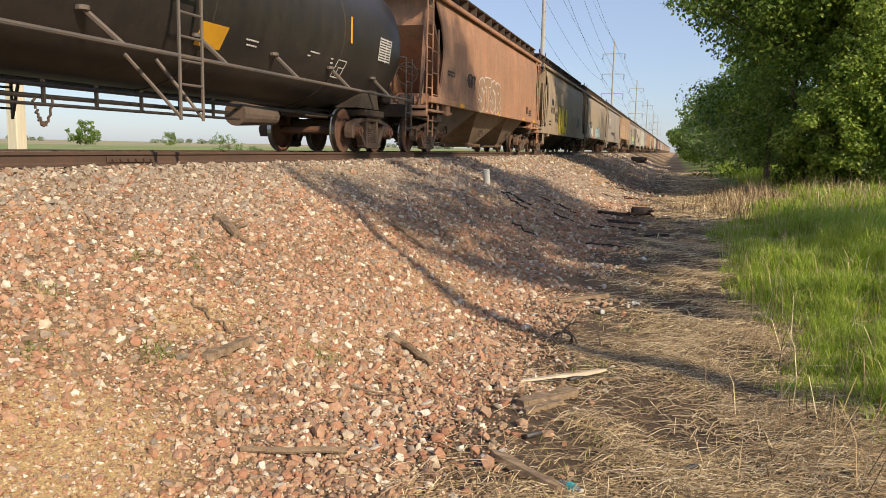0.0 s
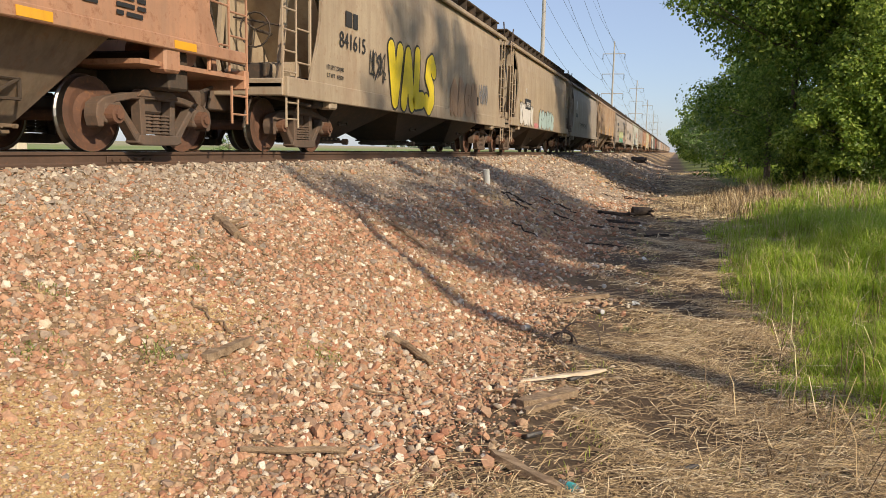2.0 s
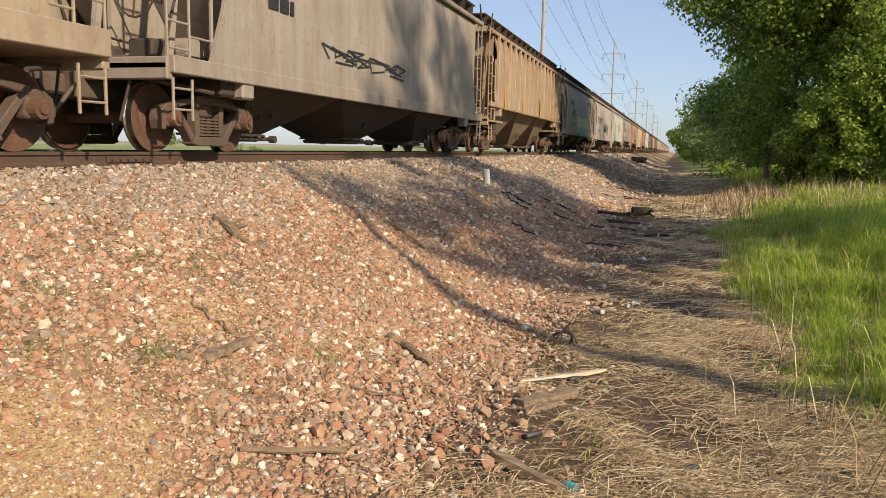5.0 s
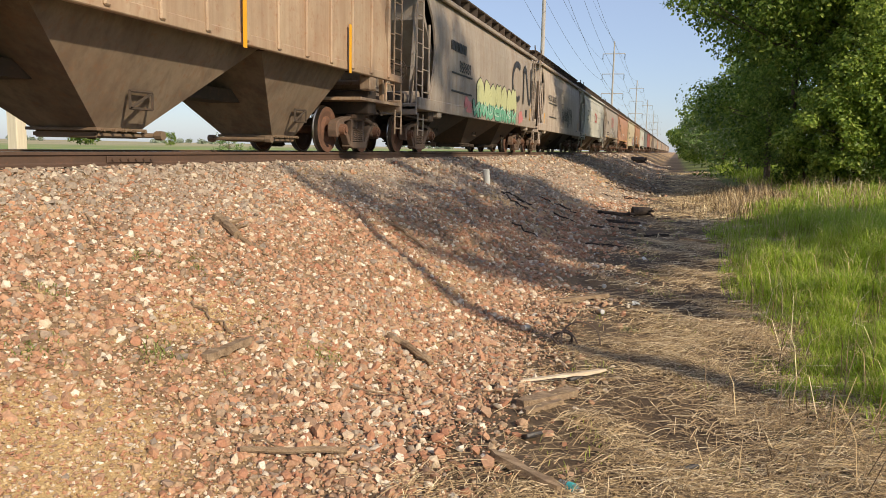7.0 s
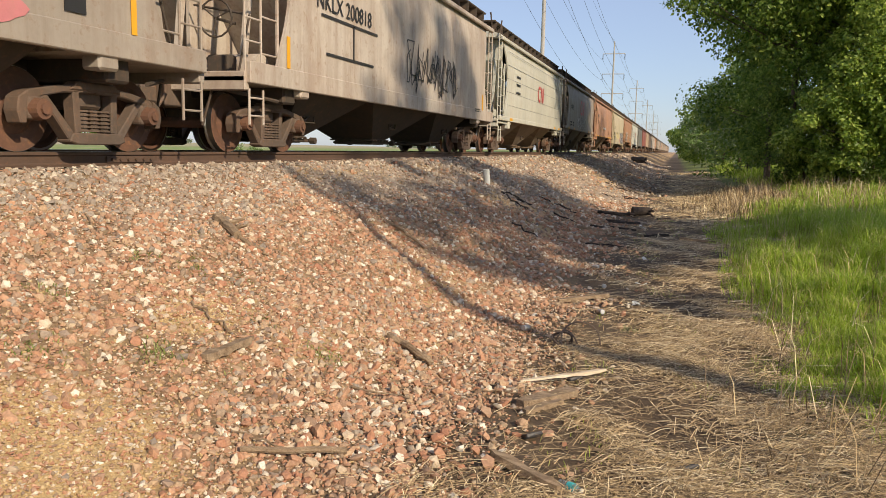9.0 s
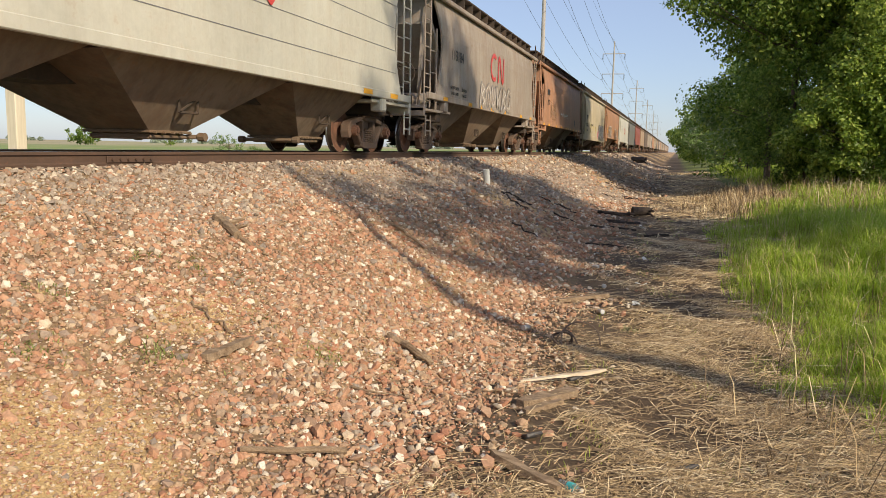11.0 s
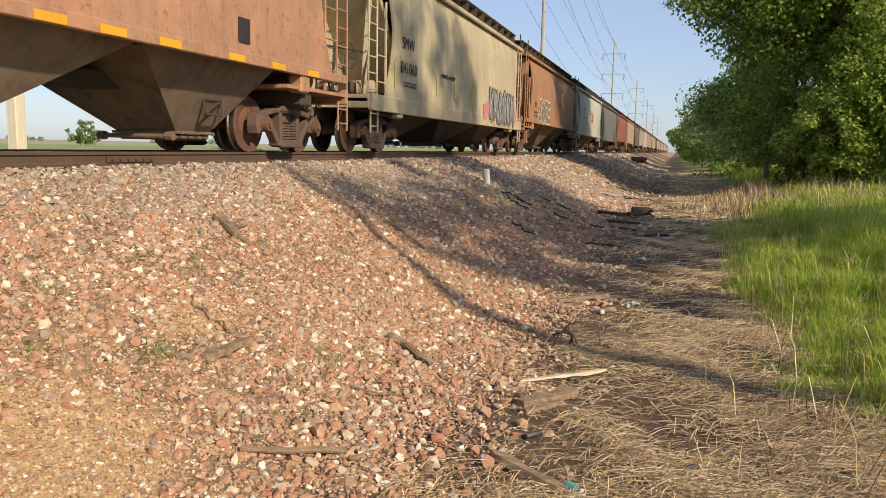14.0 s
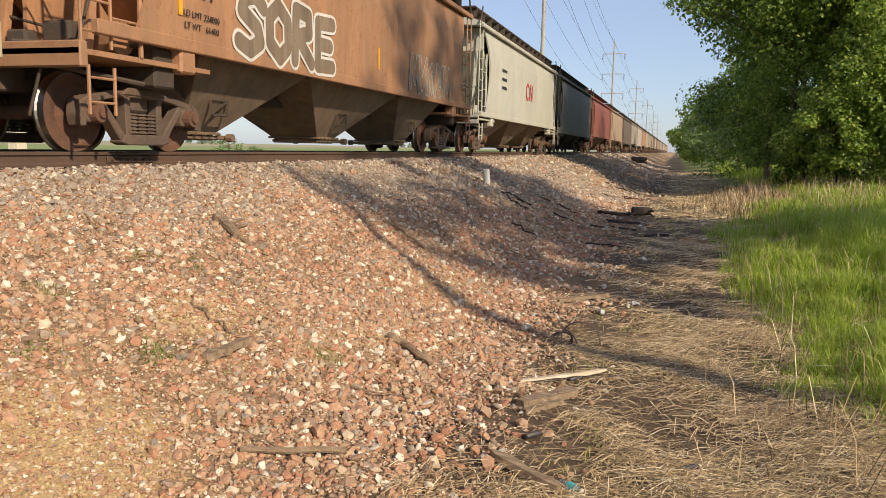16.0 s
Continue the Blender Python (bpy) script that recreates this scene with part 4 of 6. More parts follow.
# ---------- marks on the cars ----------
def dress():
    cars = dict(TRAIN)
    w = 1.596

    def markers(c, z, ys, wd=0.45, h=0.1, x=w):
        for y in ys:
            plate(c, "marker", y, z, wd, h, M["yellow"], x, "yellow reflective marker")
    c = cars[1]
    markers(c, 1.35, (-5.1, -0.4, 4.2, 6.6))
    graffiti(c, "STSR", -3.35, -0.15, 1.3, 2.4, M["g_brown"], M["g_white"], w, 0.17, label="grey-brown sprayed letter outlined in white")
    scribble(c, 5, -4.6, -3.7, 1.9, 2.35, M["g_black"], w, 6)
    bars(c, -6.3, 2.2, 0.7, 2, M["g_black"], w)
    bars(c, 5.6, 1.75, 0.5, 3, M["g_black"], w)
    plate(c, "data_plate", 4.95, 1.75, 0.22, 0.3, M["g_black"], w, "black inspection plate")
    c = cars[2]
    lettering(c, "841615", -5.6, 1.95, 0.42, M["g_black"], w, "black stencilled car number")
    bars(c, -5.65, 2.5, 0.6, 1, M["g_black"], w, 0.28)
    graffiti(c, "VALS", -3.75, -0.45, 0.9, 2.45, M["g_yellow"], M["g_black"], w, 0.24, 0.05, label="fat yellow sprayed letter outlined in black")
    scribble(c, 8, -4.7, -3.9, 1.45, 2.1, M["g_black"], w, 6)
    graffiti(c, "2631", 1.0, 3.9, 1.0, 2.1, M["g_brown"], M["g_brown"], w, 0.2, 0.02, label="faded brown sprayed letter shape")
    scribble(c, 9, 4.3, 5.4, 1.5, 2.2, M["g_grey"], w, 8)
    for text, z in (("LD LMT 224000", 1.5), ("LT WT   62000", 1.35)):
        lettering(c, text, -6.4, z, 0.11, M["g_black"], w, "black stencilled load data")
    plate(c, "placard", 4.1, 1.6, 0.2, 0.25, M["g_black"], w)
    c = cars[3]
    plate(c, "number_panel", -4.7, 2.0, 1.15, 0.42, M["g_black"], w + 0.014, "black panel behind the car number")
    lettering(c, "IC", -5.1, 2.42, 0.3, M["g_white"], w, "white stencilled initials")
    lettering(c, "799543", -4.7, 1.88, 0.3, M["g_white"], w + 0.016, "white car number on a black panel")
    for y, h in ((-6.2, 0.9), (-4.4, 0.5), (-1.8, 0.5)):
        plate(c, "marker", y, 1.65, 0.07, h, M["g_yellow"], w, "yellow vertical stripe")
    graffiti(c, "41254", -6.4, -3.5, 1.07, 1.95, M["g_white"], M["g_black"], w, 0.2, 0.03, label="white sprayed letter shape outlined in black")
    graffiti(c, "632416", -2.0, 2.3, 1.07, 1.95, M["g_blue"], M["g_black"], w, 0.21, 0.035, label="pale blue sprayed letter shape outlined in black")
    patch(c, "sprayed_patch", -2.6, 1.12, 1.0, 0.3, M["g_pink"], w, "pink sprayed patch")
    c = cars[4]
    plate(c, "badge", -5.4, 2.9, 0.42, 0.5, M["g_white"], w, "white square badge")
    bars(c, -5.2, 2.3, 0.8, 1, M["g_black"], w, 0.22)
    scribble(c, 41, -3.6, 0.5, 1.6, 1.95, M["g_black"], w, 7)
    c = cars[5]
    for y in (-6.2, -2.6, 1.3, 5.0):
        plate(c, "marker", y, 1.95, 0.1, 0.9, M["yellow"], w + 0.055, "faded yellow reflective strip")
    c = cars[6]
    bars(c, -4.6, 2.95, 1.6, 1, M["g_black"], w, 0.26)
    lettering(c, "368981", -3.9, 2.3, 0.44, M["g_black"], w, "black stencilled car number")
    plate(c, "rule", -4.2, 2.22, 2.2, 0.05, M["g_black"], w)
    plate(c, "rule", -4.2, 1.72, 2.2, 0.05, M["g_black"], w)
    graffiti(c, "2625261", -2.6, 3.5, 1.5, 2.35, M["g_yellow2"], M["g_black"], w, 0.24, 0.035, label="cream sprayed letter shape outlined in black")
    graffiti(c, "4153264", -3.1, 3.6, 1.07, 1.66, M["g_green"], M["g_black"], w, 0.22, 0.03, label="mint green sprayed letter shape", shine=M["g_white"])
    patch(c, "sprayed_patch", -3.5, 1.4, 0.9, 0.4, M["g_pink"], w, "pink sprayed patch")
    patch(c, "sprayed_patch", 4.6, 1.4, 1.0, 0.5, M["g_pink"], w, "pink sprayed patch")
    emblem(c, 2.9, 2.72, 4.0, 1.35, 0.11, M["g_black"], w, "large black looping painted emblem")
    plate(c, "data_plate", 5.7, 1.6, 0.3, 0.3, M["g_black"], w)
    markers(c, 1.6, (0.2, 6.6), 0.09, 0.5, w)
    c = cars[7]
    lettering(c, "200818", -3.75, 2.5, 0.42, M["g_black"], w, "black stencilled car number")
    lettering(c, "NKLX", -5.05, 2.5, 0.42, M["g_black"], w, "black stencilled reporting mark")
    plate(c, "rule", -4.1, 2.4, 2.6, 0.05, M["g_black"], w)
    plate(c, "rule", -4.1, 1.75, 2.2, 0.05, M["g_black"], w)
    plate(c, "rule", -4.0, 2.08, 0.05, 0.65, M["g_black"], w)
    scribble(c, 71, -0.8, 3.2, 1.4, 2.6, M["g_black"], w, 16)
    markers(c, 1.6, (-6.6, 6.3), 0.1, 0.5, w)
    bars(c, 5.7, 1.35, 0.7, 2, M["g_black"], w, 0.03, 0.06)
    c = cars[8]
    markers(c, 1.24, (-5.8, 5.0, 6.5))
    emblem(c, -0.1, 2.6, 1.4, 0.6, 0.06, M["g_red"], w, "red painted looping emblem")
    for k in range(5):
        plate(c, "seam", 0.0, 1.75 + 0.48 * k, 13.2, 0.012, M["g_grey"], w - 0.014)
    bars(c, -4.6, 2.9, 0.8, 3, M["g_black"], w, 0.09, 0.3)
    c = cars[9]
    lettering(c, "113184", -5.1, 2.55, 0.42, M["g_black"], w, "black stencilled car number")
    markers(c, 1.44, (-6.2, -3.6, -2.2, -0.7, 1.2, 4.3, 6.4), 0.4)
    for text, y, z in (("LD LMT 226200", -5.35, 1.76), ("LT WT   69700", -5.35, 1.6), ("102600 KG", -4.35, 1.76), ("31600 KG", -4.35, 1.6)):
        lettering(c, text, y, z, 0.12, M["g_black"], w, "black stencilled load data")
    graffiti(c, "625463", -2.6, 2.1, 1.4, 2.3, M["grey"], M["g_grey"], w, 0.12, 0.035, label="grey sprayed letter shape with white edges", slant=0.25, shine=M["g_white"])
    emblem(c, -1.0, 2.85, 2.0, 0.8, 0.07, M["g_red"], w, "red painted looping emblem")
    c = cars[10]
    lettering(c, "827", -5.75, 2.3, 0.36, M["g_black"], w, "black stencilled car number")
    bars(c, -5.8, 2.9, 0.7, 1, M["g_black"], w, 0.25)
    markers(c, 1.35, (-6.9, -5.4, -3.0, -1.2, 0.6, 1.5, 2.5, 4.0, 5.2, 6.4), 0.42)
    scribble(c, 101, -5.0, -3.2, 1.5, 2.5, M["g_brown"], w, 9)
    scribble(c, 102, -1.6, 0.9, 1.9, 2.15, M["g_white"], w, 12, 0.012, "white handwritten scrawl")
    plate(c, "data_plate", 4.2, 1.75, 0.3, 0.35, M["g_black"], w)
    c = cars[11]
    lettering(c, "SMW", -5.75, 2.35, 0.38, M["g_black"], w, "black stencilled reporting mark")
    lettering(c, "841060", -5.7, 1.8, 0.38, M["g_black"], w, "black stencilled car number")
    for y in (-6.6, -3.5, -1.8, 0.1, 3.2, 5.4):
        plate(c, "marker", y, 1.75, 0.07, 0.6, M["g_yellow"], w, "yellow vertical stripe")
    graffiti(c, "416241", 2.2, 6.3, 0.95, 2.2, M["g_grey"], M["g_black"], w, 0.2, 0.03, label="silver-grey sprayed letter edged in white", slant=0.2, shine=M["g_white"])
    patch(c, "sprayed_patch", 2.0, 1.45, 0.9, 0.85, M["g_pink"], w, "pink sprayed patch")
    patch(c, "sprayed_patch", 6.5, 1.45, 0.4, 0.7, M["g_pink"], w, "pink sprayed patch")
    bars(c, -5.6, 1.6, 0.9, 2, M["g_black"], w, 0.035, 0.07)
    scribble(c, 112, -3.2, -1.9, 1.95, 2.1, M["g_black"], w, 8, 0.01)
    c = cars[12]
    graffiti(c, "SORE", -5.2, -1.95, 1.33, 2.42, M["under_paint"], M["g_white"], w, 0.15, 0.05, label="dark sprayed letter outlined in white")
    graffiti(c, "14251", 2.2, 5.5, 1.4, 2.3, M["orange2"], M["g_blue"], w, 0.1, 0.03, label="pale blue sprayed letter shape")
    lettering(c, "401", -5.9, 2.0, 0.34, M["g_black"], w, "black stencilled car number")
    for text, z in (("LD LMT 224800", 1.73), ("LT WT   61400", 1.58)):
        lettering(c, text, -5.95, z, 0.12, M["g_black"], w, "black stencilled load data")
    markers(c, 1.95, (-6.4, 0.3), 0.08, 0.45, w)
    c = cars[13]
    emblem(c, -0.4, 2.5, 1.4, 0.6, 0.06, M["g_red"], w, "red painted looping emblem")
    bars(c, -4.6, 2.9, 0.8, 3, M["g_black"], w, 0.1, 0.3)


M["g_yellow2"] = worn("sprayed_cream_yellow_paint", (0.5, 0.52, 0.27), (0.5, 0.5, 0.3), (0.4, 0.35, 0.2), 0.2, 0.5)
dress()
TANK = make_tank_car(JOINTS[1] - JOINTS[0])
TANK.matrix_basis = pose(TRACK_X, (JOINTS[0] + JOINTS[1]) / 2, RAIL_Z)
TRAIN.insert(0, (0, TANK))


# ---------- trees and bushes ----------
def leaf_cloud(rng, centres, radii, n, size):
    """Arrays for n folded leaves gathered in clumps."""
    k = rng.integers(0, len(centres), n)
    d = rng.normal(0, 1, (n, 3))
    d /= np.linalg.norm(d, axis=1)[:, None]
    p = centres[k] + d * (radii[k] * rng.uniform(0.1, 1, n) ** 0.5)[:, None] * np.array([1.0, 1.0, 0.75])
    nrm = (p - centres[k]) / (radii[k][:, None] + 1e-6) + np.array([0, 0, 0.45]) + rng.normal(0, 0.38, (n, 3))
    nrm /= np.linalg.norm(nrm, axis=1)[:, None] + 1e-9
    a = np.cross(nrm, rng.normal(0, 1, (n, 3)))
    a /= np.linalg.norm(a, axis=1)[:, None] + 1e-9
    b = np.cross(nrm, a)
    c = nrm
    s = size * rng.uniform(0.6, 1.35, n)[:, None]
    v = np.stack([p, p + a * s * 0.55 + b * s * 0.36 + c * s * 0.1, p + a * s * 1.15, p + a * s * 0.55 - b * s * 0.36 + c * s * 0.1], 1)
    v = v.reshape(-1, 3)
    i = np.arange(n) * 4
    return v, np.stack([i, i + 1, i + 2, i + 3], 1)


def make_tree(x, y, h, crown, n, leaf, seed, mat="leaf", clumps=90, low=0.25, trunk=0.16, name="tree", label="leafy green deciduous tree beside the track", cat="tree"):
    """crown: half widths (x, y). low: where the crown begins, as a share of the height."""
    rng = np.random.default_rng(seed)
    z0 = float(ground_z(x, y))
    tr = thing(name, label, cat, "trees and bushes", m=pose(x, y, z0 - 0.05))
    cz, rz = h * (1 + low) / 2, h * (1 - low) / 2
    d = rng.normal(0, 1, (clumps, 3))
    d /= np.linalg.norm(d, axis=1)[:, None]
    rad = rng.uniform(0.35, 1.0, clumps) ** 0.5
    lump = 1 + 0.22 * np.sin(3 * np.arctan2(d[:, 1], d[:, 0]) + seed) + 0.15 * np.sin(5 * d[:, 2] + seed)
    cen = d * (rad * lump)[:, None] * np.array([crown[0], crown[1], rz]) + np.array([0, 0, cz])
    cen[:, 2] = np.maximum(cen[:, 2], 0.15 * h * low + 0.25)
    rr = rng.uniform(0.5, 1.25, clumps) * min(crown[0], crown[1], rz) * (0.36 if clumps < 100 else 0.27)
    v, f = leaf_cloud(rng, cen, rr, n, leaf)
    v[:, 2] = np.maximum(v[:, 2], 0.05)
    soup("crown", v, f, M[mat], tr)
    bm = B()
    top = Vector((rng.uniform(-0.4, 0.4), rng.uniform(-0.4, 0.4), h * 0.72))
    rod(bm, (0, 0, -0.2), top * 0.5, trunk, 9, trunk * 0.7)
    rod(bm, top * 0.5, top, trunk * 0.7, 8, trunk * 0.3)
    for q in range(min(26, clumps // 3)):
        c = Vector(cen[q].tolist())
        s = top * float(min(0.95, max(0.18, 0.75 * c.z / max(top.z, 0.1))))
        mid = s.lerp(c, 0.5) + Vector((0, 0, -0.1))
        rod(bm, s, mid, trunk * 0.3, 5, trunk * 0.18)
        rod(bm, mid, c, trunk * 0.18, 5, trunk * 0.05)
    part("trunk", bm, M["bark"], tr)
    return tr


TREES = [
    # x, y, height, crown, leaves, leaf size
    (5.2, 40.0, 17.5, (6.5, 6.0), 60000, 0.18, "leaf", 0.3),
    (14.0, 38.0, 15.5, (5.6, 5.6), 28000, 0.2, "leaf", 0.06),
    (8.9, 33.5, 7.2, (2.9, 2.7), 22000, 0.14, "leaf_sunlit", 0.02),
    (10.5, 43.0, 10.0, (3.8, 3.6), 18000, 0.18, "leaf", 0.02),
    (8.7, 36.6, 16.5, (3.9, 3.2), 36000, 0.18, "leaf_sunlit", 0.08),
    (4.7, 44.0, 17.5, (5.8, 3.6), 18000, 0.2, "leaf", 0.42),
    (6.2, 33.9, 4.8, (2.2, 1.7), 12000, 0.14, "leaf_sunlit", 0.02),
    (11.2, 32.0, 6.4, (2.2, 2.0), 12000, 0.14, "leaf_sunlit", 0.02),
    (5.6, 37.5, 6.0, (2.5, 2.3), 16000, 0.14, "leaf", 0.02),
    (5.4, 50.0, 9.0, (4.0, 4.5), 12000, 0.2, "leaf", 0.02),
    (12.0, 54.0, 15.0, (5.5, 5.5), 12000, 0.26, "leaf", 0.1),
    (5.2, 61.0, 9.0, (3.6, 5.0), 10000, 0.22, "leaf_pale", 0.02),
    (5.6, 74.0, 9.5, (4.2, 6.0), 8000, 0.3, "leaf", 0.02),
    (5.2, 92.0, 8.5, (4.0, 7.0), 9000, 0.3, "leaf_pale", 0.02),
    (5.4, 115.0, 9.0, (4.6, 9.0), 8000, 0.38, "leaf", 0.02),
    (5.6, 145.0, 9.0, (5.4, 12.0), 8000, 0.46, "leaf", 0.02),
    (6.4, 190.0, 10.0, (7.2, 18.0), 8000, 0.6, "leaf", 0.02),
    (8.4, 250.0, 11.0, (10.0, 25.0), 8000, 0.8, "leaf", 0.02),
    (13.0, 12.5, 8.5, (3.0, 3.0), 9000, 0.26, "leaf", 0.05),
    # beside and behind the camera: they shade the bank
    (11.0, 8.2, 18.5, (3.2, 3.9), 5600, 0.26, "leaf", 0.37),
    (10.6, 3.2, 11.2, (2.2, 3.0), 2600, 0.24, "leaf", 0.6),
    (11.4, 12.0, 11.8, (2.6, 3.0), 4200, 0.26, "leaf", 0.47),
    (12.6, 8.6, 10.6, (2.2, 4.4), 4200, 0.26, "leaf", 0.7),
]


def make_trees():
    for k, (x, y, h, crown, n, leaf, mat, low) in enumerate(TREES):
        bush = h < 7.5
        make_tree(x, y, h, crown, n, leaf, 40 + k, mat, 190 if n > 12000 else 60, low, 0.07 if bush else 0.17, "bush" if bush else "tree",
                  "dense green bush at the edge of the grass" if bush else ("pale green tree further down the line" if mat == "leaf_pale" else "leafy green deciduous tree beside the track"), "bush" if bush else "tree")
    # far side of the line, out in the field
    for k, (x, y, h, crown, n, leaf, mat) in enumerate([(-205, 228, 8, (5.5, 5.5), 1600, 0.7, "leaf"), (-222, 300, 6, (3, 3), 700, 0.6, "leaf"), (-46, 72, 2.6, (1.5, 1.5), 1500, 0.16, "leaf_pale"),
                                                       (-50, 84, 1.6, (1.2, 1.2), 700, 0.16, "leaf_pale"), (-330, 300, 7, (5, 5), 800, 0.7, "leaf")]):
        make_tree(x, y, h, crown, n, leaf, 90 + k, mat, 40, 0.03, 0.12, "bush", "round green bush standing out in the field", "bush")
    rng = np.random.default_rng(7)
    cen, rr = [], []
    for k in range(260):
        a = rng.uniform(0.25, 1.45)
        d = rng.uniform(900, 1500)
        if math.sin(a * 23) + math.sin(a * 41 + 1) < 0.1:
            continue
        cen.append((-d * math.sin(a), d * math.cos(a), rng.uniform(1.0, 4.5)))
        rr.append(rng.uniform(3, 6))
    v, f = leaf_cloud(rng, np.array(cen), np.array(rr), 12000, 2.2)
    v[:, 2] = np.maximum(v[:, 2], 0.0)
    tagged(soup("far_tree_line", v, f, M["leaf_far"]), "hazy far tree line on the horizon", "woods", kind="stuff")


# lighter copy of the tree leaf, with sunlight on the front foliage painted in
M["leaf_sunlit"] = by_island("sunlit_leaf", [(0.0, (0.12, 0.2, 0.03)), (0.5, (0.27, 0.39, 0.055)), (1.0, (0.5, 0.58, 0.12))], 0.5, grain=10, trans=0.45)
# distance haze is mixed into this pale grey-green leaf colour
M["leaf_far"] = by_island("far_leaf_haze_tint", [(0.0, (0.16, 0.21, 0.14)), (1.0, (0.26, 0.31, 0.22))], 0.9, grain=0.5)
make_trees()


# ---------- power line and posts ----------
POLES = [(89.5, 33.0), (188.7, 27.7), (297.7, 28.2), (408.0, 28.2), (520.0, 28.6), (640.0, 28.6)]
ARMS = (2.9, 7.6, 12.2)
LINE_X = -15.5


def make_power_line():
    ends = []
    for y, top in POLES:
        po = thing("power_pole", "tall grey power pole with three cross-arms behind the train", "power pole", "poles of the power line", m=pose(LINE_X, y, 0.1))
        part("pole", rod(B(), (0, 0, -0.2), (0, 0, top), 0.3, 12, 0.16), M["pole_grey"], po)
        e = []
        for a in ARMS:
            z = top - a + 0.0
            part("cross_arm", box(B(), -2.6, 2.6, -0.08, 0.08, z - 0.09, z + 0.09, 0.02), M["pole_grey"], po)
            for s in (-1, 1):
                bm = B()
                for q in range(7):
                    lathe_at(bm, (s * 2.55, 0, z - 0.25 - 0.17 * q), 0.13, 0.06)
                rod(bm, (s * 2.55, 0, z - 1.45), (s * 2.55, 0, z - 0.05), 0.03, 6)
                part("insulator", bm, M["wire"], po, "string of dark insulator discs")
                e.append((LINE_X + s * 2.55, y, 0.1 + z - 1.45))
        ends.append(e + [(LINE_X, y, 0.1 + top)])
    y0 = POLES[0][0] - 106
    ends.insert(0, [(p[0], y0, p[2]) for p in ends[0]])
    for a, b in zip(ends[:-1], ends[1:]):
        for p, q in zip(a, b):
            pts = [Vector(p).lerp(Vector(q), k / 16) - Vector((0, 0, 9.6 * (k / 16) * (1 - k / 16))) for k in range(17)]
            bm = tube(B(), pts, 0.022, 4)
            tagged(finish("power_wire", bm, M["wire"]), "thin dark power line wire sagging between poles", "wire", "wires of the power line")


M["pole_grey"] = two_tone("weathered_grey_pole", [(0.3, (0.3, 0.28, 0.26)), (0.7, (0.46, 0.44, 0.41))], 2.0, 0.85, 0.3, stretch=(3, 3, 0.2))
make_power_line()


def make_posts():
    po = thing("utility_pole", "pale squared wooden pole on the far side of the track", "pole", m=pose(-22.0, 21.27, 0.1))
    part("shaft", box(B(), -0.22, 0.22, -0.22, 0.22, -0.3, 9.5, 0.03), M["pale_post"], po)
    part("cap", box(B(), -0.25, 0.25, -0.25, 0.25, 9.5, 9.6, 0.01), M["steel"], po)
    # tall pole beside the camera, whose shadow crosses the bank
    pt = thing("utility_pole", "tall round wooden pole at the edge of the grass", "pole", m=pose(6.0, 2.96, 0.2))
    part("shaft", rod(B(), (0, 0, -0.3), (0, 0, 9.75), 0.15, 14, 0.11), M["pole"], pt)
    mk = thing("marker_post", "short white plastic marker post leaning in the ballast", "post", m=pose(-4.65, 19.3, float(ground_z(-4.65, 19.3)) - 0.1, 4, -6, 20))
    part("tube", rod(B(), (0, 0, 0), (0, 0, 0.5), 0.085, 16, 0.085), M["pvc"], mk)
    part("wire_loop", rod(B(), (-0.07, 0, 0.46), (-0.22, 0.02, 0.42), 0.012, 6), M["pvc"], mk)


make_posts()

# ---------- ballast ----------
def stone_shape(rng, n):
    """n angular stones as one array of corners (12 each) and faces (20 each)."""
    g = (1 + 5 ** 0.5) / 2
    ico = np.array([(-1, g, 0), (1, g, 0), (-1, -g, 0), (1, -g, 0), (0, -1, g), (0, 1, g), (0, -1, -g), (0, 1, -g), (g, 0, -1), (g, 0, 1), (-g, 0, -1), (-g, 0, 1)]) / 1.9
    fc = np.array([(0, 11, 5), (0, 5, 1), (0, 1, 7), (0, 7, 10), (0, 10, 11), (1, 5, 9), (5, 11, 4), (11, 10, 2), (10, 7, 6), (7, 1, 8), (3, 9, 4), (3, 4, 2), (3, 2, 6), (3, 6, 8), (3, 8, 9), (4, 9, 5), (2, 4, 11), (6, 2, 10), (8, 6, 7), (9, 8, 1)])
    v = ico[None] * rng.uniform(0.58, 1.3, (n, 12, 1))
    v = v * np.stack([rng.uniform(0.85, 1.35, n), rng.uniform(0.65, 1.05, n), rng.uniform(0.45, 0.85, n)], 1)[:, None]
    q = rng.normal(0, 1, (n, 4)) * np.array([1, 0.35, 0.35, 1])
    q /= np.linalg.norm(q, axis=1)[:, None]
    w, x, y, z = q.T
    rot = np.stack([1 - 2 * (y * y + z * z), 2 * (x * y - z * w), 2 * (x * z + y * w), 2 * (x * y + z * w), 1 - 2 * (x * x + z * z), 2 * (y * z - x * w), 2 * (x * z - y * w), 2 * (y * z + x * w), 1 - 2 * (x * x + y * y)], 1).reshape(n, 3, 3)
    return np.einsum("nij,nkj->nki", rot, v), fc


